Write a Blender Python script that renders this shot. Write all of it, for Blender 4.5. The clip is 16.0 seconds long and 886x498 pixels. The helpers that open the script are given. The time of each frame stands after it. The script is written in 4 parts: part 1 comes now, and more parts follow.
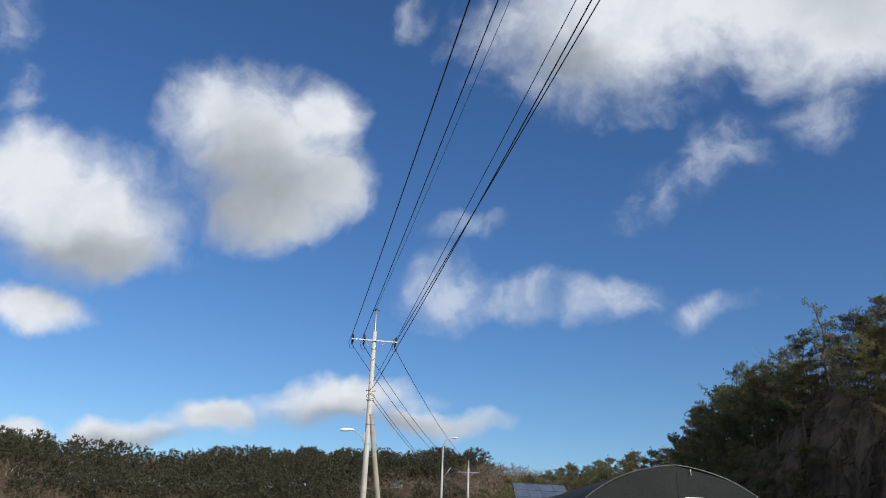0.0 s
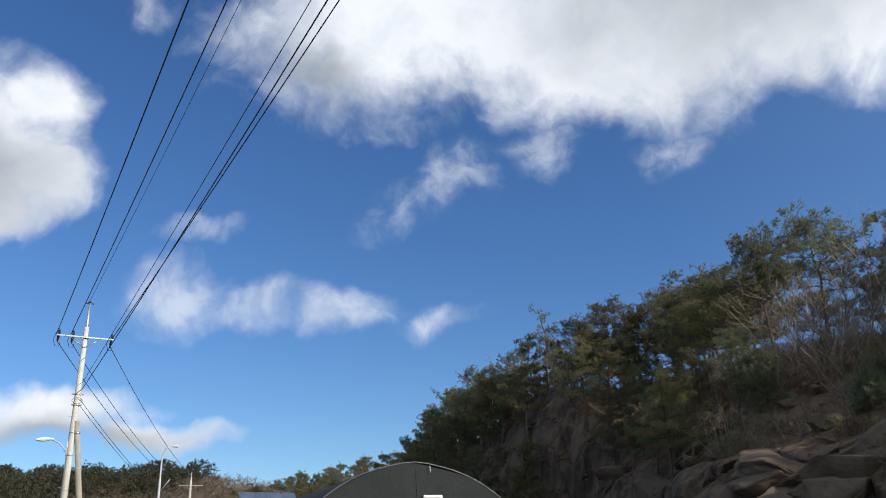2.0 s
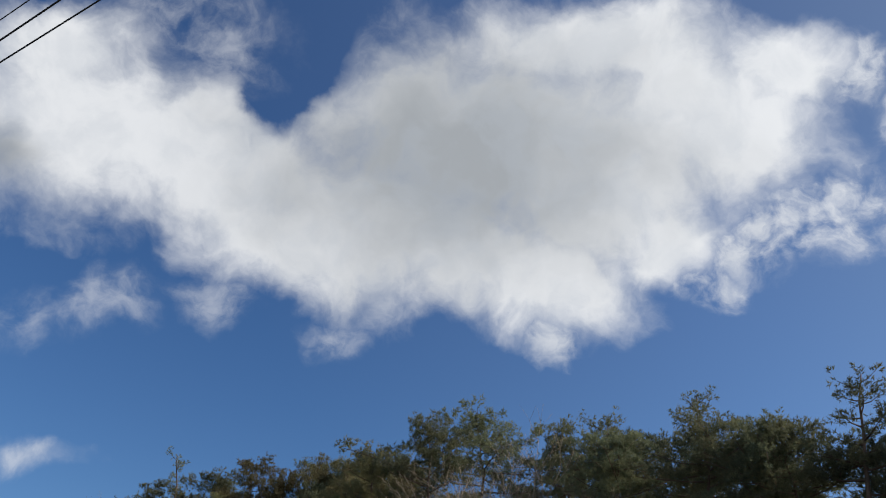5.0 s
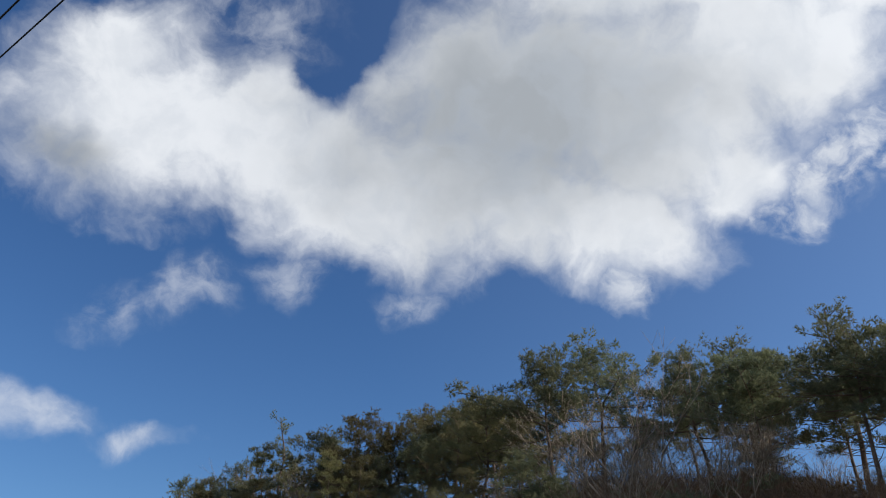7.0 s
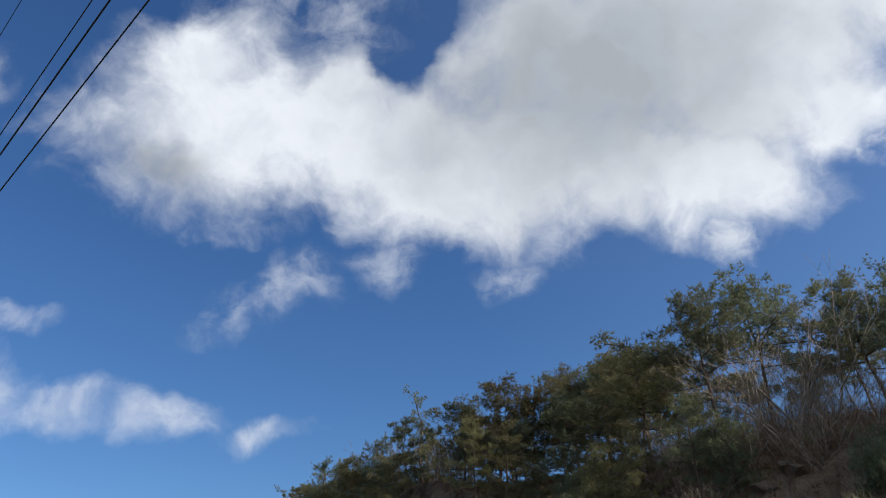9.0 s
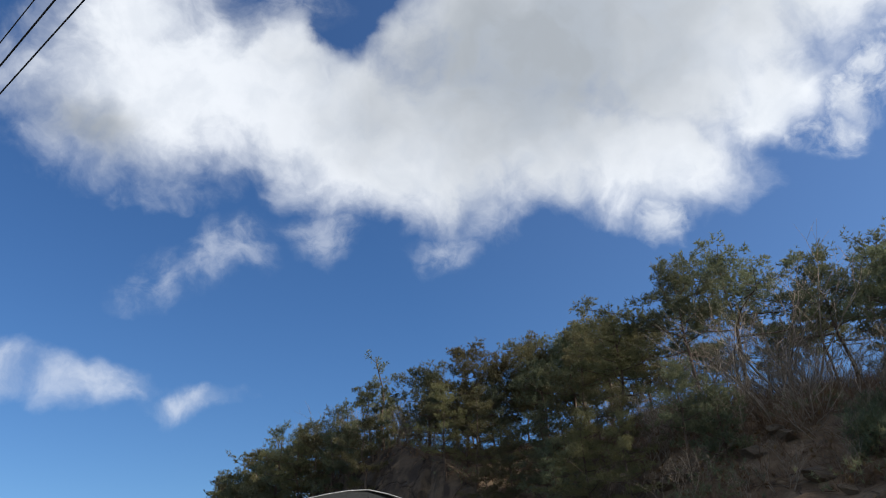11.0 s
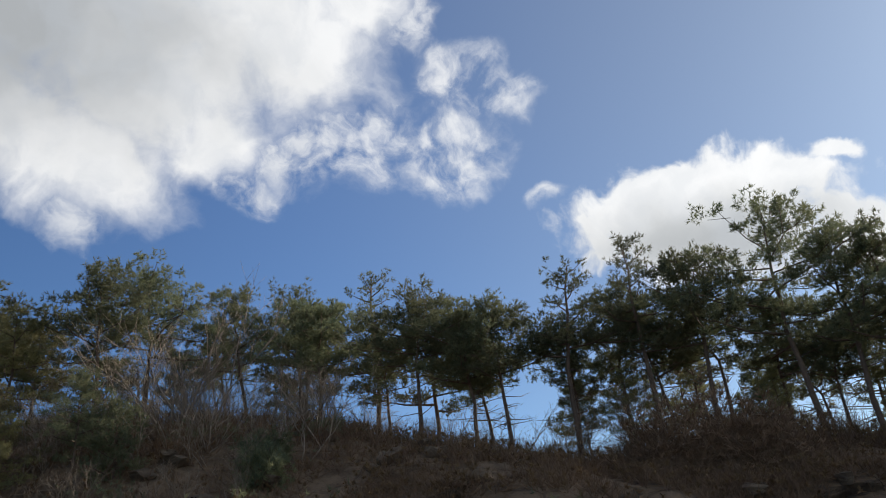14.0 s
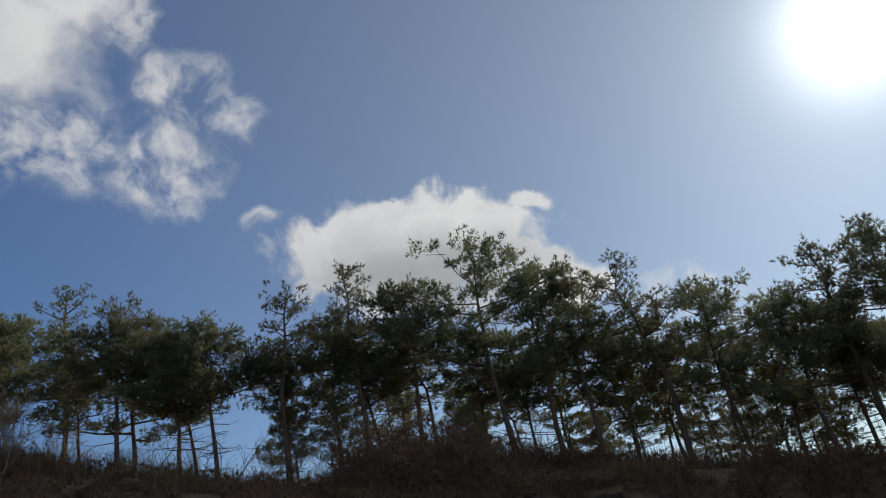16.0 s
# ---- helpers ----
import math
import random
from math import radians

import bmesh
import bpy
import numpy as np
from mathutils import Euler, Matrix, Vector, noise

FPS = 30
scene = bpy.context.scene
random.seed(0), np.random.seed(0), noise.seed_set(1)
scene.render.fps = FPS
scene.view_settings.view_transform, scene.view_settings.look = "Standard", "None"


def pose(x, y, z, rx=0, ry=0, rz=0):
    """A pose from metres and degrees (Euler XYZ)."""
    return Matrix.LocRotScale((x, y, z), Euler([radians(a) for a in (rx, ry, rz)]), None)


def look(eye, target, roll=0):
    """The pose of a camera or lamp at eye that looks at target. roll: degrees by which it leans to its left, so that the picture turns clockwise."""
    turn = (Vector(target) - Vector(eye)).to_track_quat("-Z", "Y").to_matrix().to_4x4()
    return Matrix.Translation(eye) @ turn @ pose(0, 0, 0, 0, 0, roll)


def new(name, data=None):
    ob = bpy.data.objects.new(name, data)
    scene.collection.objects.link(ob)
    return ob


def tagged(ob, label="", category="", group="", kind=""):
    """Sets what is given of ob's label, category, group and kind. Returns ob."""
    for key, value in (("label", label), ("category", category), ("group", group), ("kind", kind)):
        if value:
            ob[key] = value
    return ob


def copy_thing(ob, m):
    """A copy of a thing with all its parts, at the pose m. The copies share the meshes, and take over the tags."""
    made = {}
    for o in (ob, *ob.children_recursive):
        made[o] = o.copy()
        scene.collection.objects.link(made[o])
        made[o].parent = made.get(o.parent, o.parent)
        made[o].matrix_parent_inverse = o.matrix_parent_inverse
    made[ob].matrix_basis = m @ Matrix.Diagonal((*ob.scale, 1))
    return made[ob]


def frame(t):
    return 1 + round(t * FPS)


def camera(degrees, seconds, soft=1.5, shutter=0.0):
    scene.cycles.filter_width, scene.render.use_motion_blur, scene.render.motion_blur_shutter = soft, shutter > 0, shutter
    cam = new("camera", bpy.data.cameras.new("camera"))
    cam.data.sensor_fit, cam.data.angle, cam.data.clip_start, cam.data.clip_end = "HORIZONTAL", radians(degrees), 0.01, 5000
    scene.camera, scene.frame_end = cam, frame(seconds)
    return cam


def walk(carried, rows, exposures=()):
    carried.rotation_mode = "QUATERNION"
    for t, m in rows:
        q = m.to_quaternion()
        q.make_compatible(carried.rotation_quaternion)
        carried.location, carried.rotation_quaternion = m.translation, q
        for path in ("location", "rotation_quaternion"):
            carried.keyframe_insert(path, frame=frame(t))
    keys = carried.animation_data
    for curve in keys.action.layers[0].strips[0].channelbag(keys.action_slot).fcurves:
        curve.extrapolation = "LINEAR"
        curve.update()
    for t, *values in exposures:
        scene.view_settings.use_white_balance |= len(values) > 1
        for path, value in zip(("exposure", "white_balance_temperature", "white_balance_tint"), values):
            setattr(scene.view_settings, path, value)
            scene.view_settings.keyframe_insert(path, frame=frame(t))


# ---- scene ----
# ---- camera and its walk ----
cam = camera(58.0, 16.0, soft=1.0)
PATH = [
    (0, pose(0.000, 0.000, 1.600, 110.783, -2.221, 21.071)),
    (0.5, pose(-0.153, 0.396, 1.588, 110.440, -1.472, 14.779)),
    (1, pose(-0.265, 0.892, 1.566, 110.472, -0.956, 9.036)),
    (1.5, pose(-0.395, 1.416, 1.564, 111.211, -0.318, 5.500)),
    (2, pose(-0.600, 2.045, 1.579, 111.502, 1.853, 2.824)),
    (2.5, pose(-0.742, 2.661, 1.597, 111.578, 2.403, 1.655)),
    (3, pose(-0.855, 3.317, 1.642, 113.232, 1.350, 2.389)),
    (3.5, pose(-1.095, 4.013, 1.691, 115.014, 1.599, -2.453)),
    (4, pose(-1.393, 4.403, 1.697, 117.269, 0.651, -16.029)),
    (4.5, pose(-1.536, 5.154, 1.702, 122.099, -1.142, -28.867)),
    (5, pose(-1.638, 5.823, 1.700, 123.618, -1.617, -25.479)),
    (7.5, pose(-2.077, 9.184, 1.741, 120.323, 1.455, -15.268)),
    (8, pose(-2.287, 9.732, 1.743, 120.922, 0.616, -9.896)),
    (8.5, pose(-2.555, 10.171, 1.743, 120.902, 1.601, -8.838)),
    (9, pose(-2.969, 10.586, 1.749, 119.152, 2.697, -9.393)),
    (11.5, pose(-5.021, 12.223, 1.845, 116.808, 2.489, -15.677)),
    (12, pose(-5.176, 12.511, 1.888, 116.749, 1.482, -16.918)),
    (12.5, pose(-5.307, 12.668, 1.890, 117.612, 2.201, -18.253)),
    (13, pose(-5.424, 13.065, 1.906, 118.226, 2.622, -22.731)),
    (13.5, pose(-5.585, 13.177, 1.871, 117.236, 2.764, -38.572)),
    (14, pose(-5.556, 13.406, 1.866, 115.051, 6.077, -58.244)),
    (14.5, pose(-5.485, 13.552, 1.887, 112.420, 8.243, -72.619)),
    (15, pose(-5.390, 13.535, 1.900, 111.283, 9.694, -81.494)),
    (15.5, pose(-5.503, 13.565, 1.895, 112.240, 10.553, -81.443)),
    (16, pose(-5.624, 13.763, 1.893, 113.974, 10.952, -78.557)),
]
walk(cam, PATH, exposures=[(0, -0.14, 6200, 10), (1.0, 0.04, 6200, 10), (2.6, 0.12, 6250, 10), (4.0, 0.05, 6300, 10), (4.8, -0.18, 6400, 10), (7.4, -0.08, 6250, 10), (9.0, -0.02, 6200, 10), (12.2, 0.06, 6200, 10), (13.4, 0.06, 6350, 10), (14.2, -0.08, 6600, 10), (15.0, -0.46, 6600, 10), (16, -0.54, 6600, 10)])

# ---- world, sun, exposure ----
SUN_AZ, SUN_EL = 116.6, 28.7          # clockwise from +y, above the horizon


def heading(az, el):
    a, e = radians(az), radians(el)
    return Vector((math.sin(a) * math.cos(e), math.cos(a) * math.cos(e), math.sin(e)))


SUN_DIR = heading(SUN_AZ, SUN_EL)
sun_data = bpy.data.lights.new("sun", "SUN")
sun_data.energy, sun_data.angle, sun_data.color = 5.0, radians(0.53), (1.0, 0.94, 0.84)
sun = new("sun", sun_data)
sun.matrix_basis = look((60, -30, 60), Vector((60, -30, 60)) - SUN_DIR)


class Net:
    """Short calls for shader nodes."""

    def __init__(self, tree):
        self.tree = tree
        tree.nodes.clear()

    def put(self, kind, **values):
        node = self.tree.nodes.new(kind)
        if "operation" in values:
            node.operation = values["operation"]
        if "use_clamp" in values:
            node.use_clamp = values["use_clamp"]
        if "interpolation_type" in values:
            node.interpolation_type = values["interpolation_type"]
        if "data_type" in values:
            node.data_type = values["data_type"]
        if "blend_type" in values:
            node.blend_type = values["blend_type"]
        if "sky_type" in values:
            node.sky_type = values["sky_type"]
        if "sun_disc" in values:
            node.sun_disc = values["sun_disc"]
        if "feature" in values:
            node.feature = values["feature"]
        return node

    def link(self, a, b):
        self.tree.links.new(a, b)

    def feed(self, socket, value):
        if isinstance(value, bpy.types.NodeSocket):
            self.link(value, socket)
        else:
            socket.default_value = value

    def math(self, op, a, b=0.0, c=0.0, clamp=False):
        node = self.put("ShaderNodeMath", operation=op, use_clamp=clamp)
        for socket, value in zip(node.inputs, (a, b, c)):
            self.feed(socket, value)
        return node.outputs[0]

    def vec(self, op, a, b=(0, 0, 0), out=0):
        node = self.put("ShaderNodeVectorMath", operation=op)
        self.feed(node.inputs[0], a)
        if op in {"SCALE"}:
            self.feed(node.inputs["Scale"], b)
        else:
            self.feed(node.inputs[1], b)
        return node.outputs[out]

    def noise(self, where, scale, detail=4.0, rough=0.55, color=False):
        node = self.put("ShaderNodeTexNoise")
        self.link(where, node.inputs["Vector"])
        node.inputs["Scale"].default_value = scale
        node.inputs["Detail"].default_value = detail
        node.inputs["Roughness"].default_value = rough
        return node.outputs["Color" if color else 0]

    def ramp(self, value, low, high, a=0.0, b=1.0, smooth=True):
        node = self.put("ShaderNodeMapRange", interpolation_type="SMOOTHSTEP" if smooth else "LINEAR")
        for socket, v in zip(node.inputs, (value, low, high, a, b)):
            self.feed(socket, v)
        return node.outputs[0]

    def mix(self, factor, a, b, blend="MIX"):
        node = self.put("ShaderNodeMix", data_type="RGBA", blend_type=blend)
        self.feed(node.inputs[0], factor)
        for socket, v in ((node.inputs[6], a), (node.inputs[7], b)):
            self.feed(socket, (*v, 1.0) if isinstance(v, tuple) and len(v) == 3 else v)
        return node.outputs[2]


# Clouds: soft ellipses of azimuth, elevation, half width, half height and tilt, in degrees, broken up by noise.
BIG_CLOUD = [
    (-6.3, 37.3, 10.2, 6.6, 7), (30.2, 41.3, 18.9, 7.9, -4), (47.1, 40.8, 9.0, 6.0, -14), (32.8, 31.2, 7.5, 4.0, -13),
    (39.5, 46.9, 12.3, 3.4, -11), (55.5, 42.8, 4.6, 2.8, -18), (13.6, 33.3, 10.7, 4.4, -8), (7.6, 36.8, 7.7, 5.1, 12),
    (-10.0, 41.0, 6.2, 3.6, 31), (43.2, 33.1, 4.9, 2.7, 22),
    (21.1, 35.9, 11.5, 6.2, -7), (37.7, 37.0, 9.5, 6.2, -7), (2.0, 38.0, 7.4, 5.0, 16), (27.0, 33.5, 9.0, 4.2, -5)]
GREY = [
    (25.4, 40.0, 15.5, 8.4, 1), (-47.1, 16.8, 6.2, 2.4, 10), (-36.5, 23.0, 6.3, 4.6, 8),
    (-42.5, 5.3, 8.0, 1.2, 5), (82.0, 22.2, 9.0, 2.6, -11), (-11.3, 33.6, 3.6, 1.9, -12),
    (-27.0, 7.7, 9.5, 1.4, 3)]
WISPS = [
    (16.4, 27.1, 2.2, 1.4, 26), (-0.7, 26.7, 2.8, 1.7, 35), (-1.9, 26.4, 3.5, 1.5, 38), (-6.0, 24.2, 1.9, 1.6, 35),
    (6.5, 28.1, 2.4, 1.8, -1), (-25.2, 37.4, 1.4, 1.4, 4), (-20.5, 22.3, 2.2, 0.6, 7), (-2.5, 46.0, 5.4, 2.4, 4), (3.2, 44.4, 2.6, 2.2, 0), (-55.0, 30.5, 1.3, 2.0, 10), (-52.8, 27.0, 1.0, 2.4, 18)]
TORN_EDGE = [
    (62.8, 32.0, 4.2, 3.0, 1), (65.6, 36.4, 4.3, 1.7, -26), (55.7, 33.2, 3.6, 2.8, -6), (46.1, 30.0, 2.6, 1.4, -11),
    (60.4, 41.3, 1.7, 2.2, -8), (49.9, 32.3, 4.4, 2.8, -3), (33.8, 27.6, 1.5, 1.8, -2)]
GAPS = [(7.9, 43.8, 1.9, 3.6, -14), (9.4, 47.6, 3.4, 3.0, -20), (2.5, 49.5, 4.0, 2.0, 0)]
EAST_CLOUD = [
    (82.0, 23.6, 10.8, 3.9, -12), (79.0, 26.4, 4.6, 1.6, 3), (86.6, 24.8, 4.7, 1.7, -14), (91.1, 25.1, 1.5, 0.8, -16),
    (91.4, 20.0, 4.2, 2.4, -25), (69.8, 27.0, 1.5, 0.7, 4), (74.6, 23.0, 3.0, 1.6, 12),
    (100.1, 16.1, 4.4, 1.5, -17)]
NORTH_CLOUDS = [
    (-36.3, 26.6, 6.0, 5.5, 0), (-31.9, 29.6, 3.0, 2.7, 0), (-31.6, 23.6, 3.0, 2.8, 0), (-39.8, 28.4, 3.4, 3.2, 11), (-35.4, 22.4, 4.8, 2.8, 0),
    (-48.4, 20.4, 7.0, 4.0, -4), (-51.4, 22.5, 3.8, 2.9, 0), (-46.4, 17.9, 4.2, 2.2, 5), (-49.2, 13.6, 3.4, 1.5, 4)]
LOW_CLOUDS = [
    (-21.1, 18.2, 2.8, 2.1, 2), (-15.6, 17.5, 3.2, 1.1, 5), (-9.2, 17.3, 3.3, 1.3, -2), 
    (-2.6, 16.2, 2.9, 0.95, 9), (-28.5, 9.4, 6.2, 1.8, 8), (-37.0, 7.7, 3.6, 1.3, 7), (-22.0, 8.5, 4.8, 1.1, 0),
    (-49.0, 6.1, 2.3, 1.1, 4), (-43.0, 6.4, 4.2, 1.3, 5)]


def build_world():
    world = bpy.data.worlds.new("sky")
    scene.world = world
    world.use_nodes = True
    n = Net(world.node_tree)
    way = n.put("ShaderNodeTexCoord").outputs["Generated"]
    sky = n.put("ShaderNodeTexSky", sky_type="NISHITA", sun_disc=False)
    sky.sun_elevation, sky.sun_rotation = radians(SUN_EL), radians(SUN_AZ)
    sky.altitude, sky.air_density, sky.dust_density, sky.ozone_density = 50, 1.0, 0.25, 2.0

    coarse = n.vec("SUBTRACT", n.noise(way, 8.0, 2.0, 0.5, True), (0.5, 0.5, 0.5))
    fine = n.vec("SUBTRACT", n.noise(way, 28.0, 4.0, 0.55, True), (0.5, 0.5, 0.5))
    bent = n.vec("ADD", way, n.vec("ADD", n.vec("SCALE", coarse, 0.085), n.vec("SCALE", fine, 0.027)))

    def field(ellipses, where):
        total = None
        for az, el, wide, high, tilt in ellipses:
            mid = heading(az, el)
            east = heading(az + 90, 0)
            up = mid.cross(-east).normalized()
            if up.z < 0:
                up = -up
            c, s = math.cos(radians(tilt)), math.sin(radians(tilt))
            a = (east * c + up * s) / math.sin(radians(wide))
            b = (up * c - east * s) / math.sin(radians(high))
            parts = n.put("ShaderNodeCombineXYZ")
            n.link(n.vec("DOT_PRODUCT", where, tuple(a), 1), parts.inputs[0])
            n.link(n.math("SUBTRACT", n.vec("DOT_PRODUCT", where, tuple(b), 1), b.dot(mid)), parts.inputs[1])
            n.link(n.math("MULTIPLY", n.math("SUBTRACT", 0.2, n.vec("DOT_PRODUCT", where, tuple(mid), 1), clamp=True), 50.0), parts.inputs[2])
            inside = n.math("SUBTRACT", 1.0, n.vec("LENGTH", parts.outputs[0], out=1))
            total = inside if total is None else n.math("SMOOTH_MAX", total, inside, 0.25)
        return total

    billow = n.noise(bent, 17.0, 6.0, 0.56)
    fray = n.math("SUBTRACT", billow, 0.5)
    solid = field(BIG_CLOUD + NORTH_CLOUDS + LOW_CLOUDS[4:], bent)
    solid = n.math("SUBTRACT", solid, n.ramp(n.math("ADD", field(GAPS, bent), n.math("MULTIPLY", fray, 1.4)), -0.4, 0.7, 0.0, 1.2))
    crisp = field(EAST_CLOUD[:5] + EAST_CLOUD[6:7], bent)
    thin = field(TORN_EDGE + EAST_CLOUD[5:6] + EAST_CLOUD[7:], bent)
    low = field(LOW_CLOUDS[:4], bent)
    faint = field(WISPS, bent)
    thick = n.math("MAXIMUM", n.ramp(n.math("ADD", solid, n.math("MULTIPLY", fray, 0.85)), -0.24, 0.62),
                   n.ramp(n.math("ADD", crisp, n.math("MULTIPLY", fray, 1.5)), -0.12, 0.30))
    shreds = n.ramp(n.noise(bent, 17.0, 8.0, 0.6), 0.31, 0.70)
    curls = n.ramp(n.noise(bent, 23.0, 7.0, 0.56), 0.33, 0.68)
    torn = n.math("MULTIPLY", n.math("MULTIPLY", n.ramp(n.math("ADD", thin, n.math("MULTIPLY", fray, 1.7)), -0.4, 0.5), curls), 0.85)
    wisp = n.math("MULTIPLY", n.math("MULTIPLY", n.ramp(n.math("ADD", faint, n.math("MULTIPLY", fray, 1.6)), -0.5, 0.95), shreds), 0.42)
    bank = n.math("MULTIPLY", n.ramp(n.math("ADD", low, n.math("MULTIPLY", fray, 1.3)), -0.5, 0.95), n.ramp(shreds, 0.0, 1.0, 0.36, 0.60))
    veil = n.math("MAXIMUM", n.math("MAXIMUM", torn, wisp), bank)
    # broken cumulus added as fill light overhead and behind, where the walk never looks
    above = n.put("ShaderNodeSeparateXYZ")
    n.link(way, above.inputs[0])
    behind = n.ramp(n.vec("DOT_PRODUCT", way, tuple(heading(211, 0)), 1), 0.04, 0.22)
    outside = n.math("MAXIMUM", behind, n.ramp(above.outputs[2], 0.86, 0.94))
    scattered = n.ramp(n.noise(bent, 3.2, 8.0, 0.6), 0.48, 0.61)
    fill_clouds = n.math("MULTIPLY", n.math("MULTIPLY", outside, scattered), n.ramp(above.outputs[2], 0.03, 0.15))
    cover = n.math("MAXIMUM", n.math("MAXIMUM", thick, veil), fill_clouds)

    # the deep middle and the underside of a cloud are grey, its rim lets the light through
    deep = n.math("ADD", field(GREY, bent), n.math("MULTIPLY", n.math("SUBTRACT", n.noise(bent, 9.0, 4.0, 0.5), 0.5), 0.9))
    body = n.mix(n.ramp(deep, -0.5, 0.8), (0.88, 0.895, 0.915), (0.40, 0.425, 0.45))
    # the unseen clouds are brighter than the others, to lift the shaded sides
    body = n.mix(fill_clouds, body, (1.3, 1.3, 1.27))
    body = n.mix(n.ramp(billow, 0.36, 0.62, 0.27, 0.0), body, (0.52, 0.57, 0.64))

    rich = n.put("ShaderNodeHueSaturation")
    rich.inputs["Saturation"].default_value = 1.16
    rich.inputs["Hue"].default_value = 0.505
    n.link(sky.outputs[0], rich.inputs["Color"])
    clear = n.vec("SCALE", n.mix(1.0, rich.outputs[0], (0.85, 1.04, 1.21), "MULTIPLY"), 0.095)
    near = n.math("MAXIMUM", n.vec("DOT_PRODUCT", way, tuple(SUN_DIR), 1), 0.0)
    # lens glare and haze painted into the sky: greyer sunward, brighter round the sun
    grey = n.put("ShaderNodeRGBToBW")
    n.link(clear, grey.inputs[0])
    clear = n.mix(n.ramp(near, 0.45, 1.0, 0.0, 0.42), clear, n.vec("SCALE", (0.84, 1.03, 1.12), grey.outputs[0]))
    glow = n.math("ADD", n.math("MULTIPLY", n.math("ADD", n.math("POWER", near, 3000.0), n.math("MULTIPLY", n.math("POWER", near, 420.0), 0.22)), 7.0),
                  n.math("ADD", n.math("MULTIPLY", n.math("POWER", near, 60.0), 0.12), n.math("ADD", n.math("MULTIPLY", n.math("POWER", near, 6.0), 0.10), n.math("MULTIPLY", near, 0.075))))
    glare_haze = n.vec("SCALE", (0.95, 0.98, 0.95), glow)
    total = n.vec("ADD", n.mix(cover, clear, body), glare_haze)
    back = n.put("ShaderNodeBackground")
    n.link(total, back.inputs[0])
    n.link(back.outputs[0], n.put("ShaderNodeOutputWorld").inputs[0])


build_world()


# ---- materials ----
def surface(name, colors, scale=1.0, rough=0.85, bump=0.3, metal=0.0, fine=8.0, spread=0.12, gloss=0.3):
    """Two colours mottled at a coarse and a fine scale, with relief and a random shift from piece to piece."""
    m = bpy.data.materials.new(name)
    m.use_nodes = True
    n = Net(m.node_tree)
    where = n.put("ShaderNodeTexCoord").outputs["Object"]
    coarse, grain = n.noise(where, scale, 5.0), n.noise(where, scale * fine, 6.0, 0.65)
    shade = n.mix(n.ramp(coarse, 0.35, 0.65), colors[0], colors[1])
    shade = n.mix(n.ramp(grain, 0.45, 0.75, 0.0, 0.5), shade, colors[-1])
    info = n.put("ShaderNodeObjectInfo").outputs["Random"]
    hue = n.put("ShaderNodeHueSaturation")
    n.link(n.ramp(info, 0, 1, 1 - spread, 1 + spread, False), hue.inputs["Value"])
    n.link(shade, hue.inputs["Color"])
    b = n.put("ShaderNodeBsdfPrincipled")
    n.link(hue.outputs[0], b.inputs["Base Color"])
    n.link(n.ramp(grain, 0.2, 0.8, max(rough - 0.12, 0.05), min(rough + 0.1, 1)), b.inputs["Roughness"])
    b.inputs["Metallic"].default_value = metal
    b.inputs["Specular IOR Level"].default_value = gloss
    relief = n.put("ShaderNodeBump")
    relief.inputs["Strength"].default_value, relief.inputs["Distance"].default_value = bump, 0.3 / (scale * fine)
    n.link(grain, relief.inputs["Height"])
    n.link(relief.outputs[0], b.inputs["Normal"])
    n.link(b.outputs[0], n.put("ShaderNodeOutputMaterial").inputs[0])
    return m


def leafy(name, colors, through_light=0.42, rough=0.75):
    """Leaves or needles: every tuft has its own shade, and some light comes through."""
    m = bpy.data.materials.new(name)
    m.use_nodes = True
    n = Net(m.node_tree)
    island = n.put("ShaderNodeNewGeometry").outputs["Random Per Island"]
    where = n.put("ShaderNodeTexCoord").outputs["Object"]
    shade = n.mix(n.ramp(n.noise(where, 0.9, 3.0), 0.35, 0.65), colors[0], colors[1])
    shade = n.mix(n.ramp(island, 0.6, 1.0, 0.0, 0.45), shade, colors[2])
    hue = n.put("ShaderNodeHueSaturation")
    info = n.put("ShaderNodeObjectInfo").outputs["Random"]
    n.link(n.ramp(info, 0, 1, 0.75, 1.3, False), hue.inputs["Value"])
    n.link(n.ramp(info, 0, 1, 0.485, 0.515, False), hue.inputs["Hue"])
    n.link(shade, hue.inputs["Color"])
    b = n.put("ShaderNodeBsdfPrincipled")
    n.link(hue.outputs[0], b.inputs["Base Color"])
    b.inputs["Roughness"].default_value = rough
    b.inputs["Specular IOR Level"].default_value = 0.25
    t = n.put("ShaderNodeBsdfTranslucent")
    n.link(hue.outputs[0], t.inputs[0])
    s = n.put("ShaderNodeMixShader")
    s.inputs[0].default_value = through_light
    n.link(b.outputs[0], s.inputs[1])
    n.link(t.outputs[0], s.inputs[2])
    n.link(s.outputs[0], n.put("ShaderNodeOutputMaterial").inputs[0])
    return m


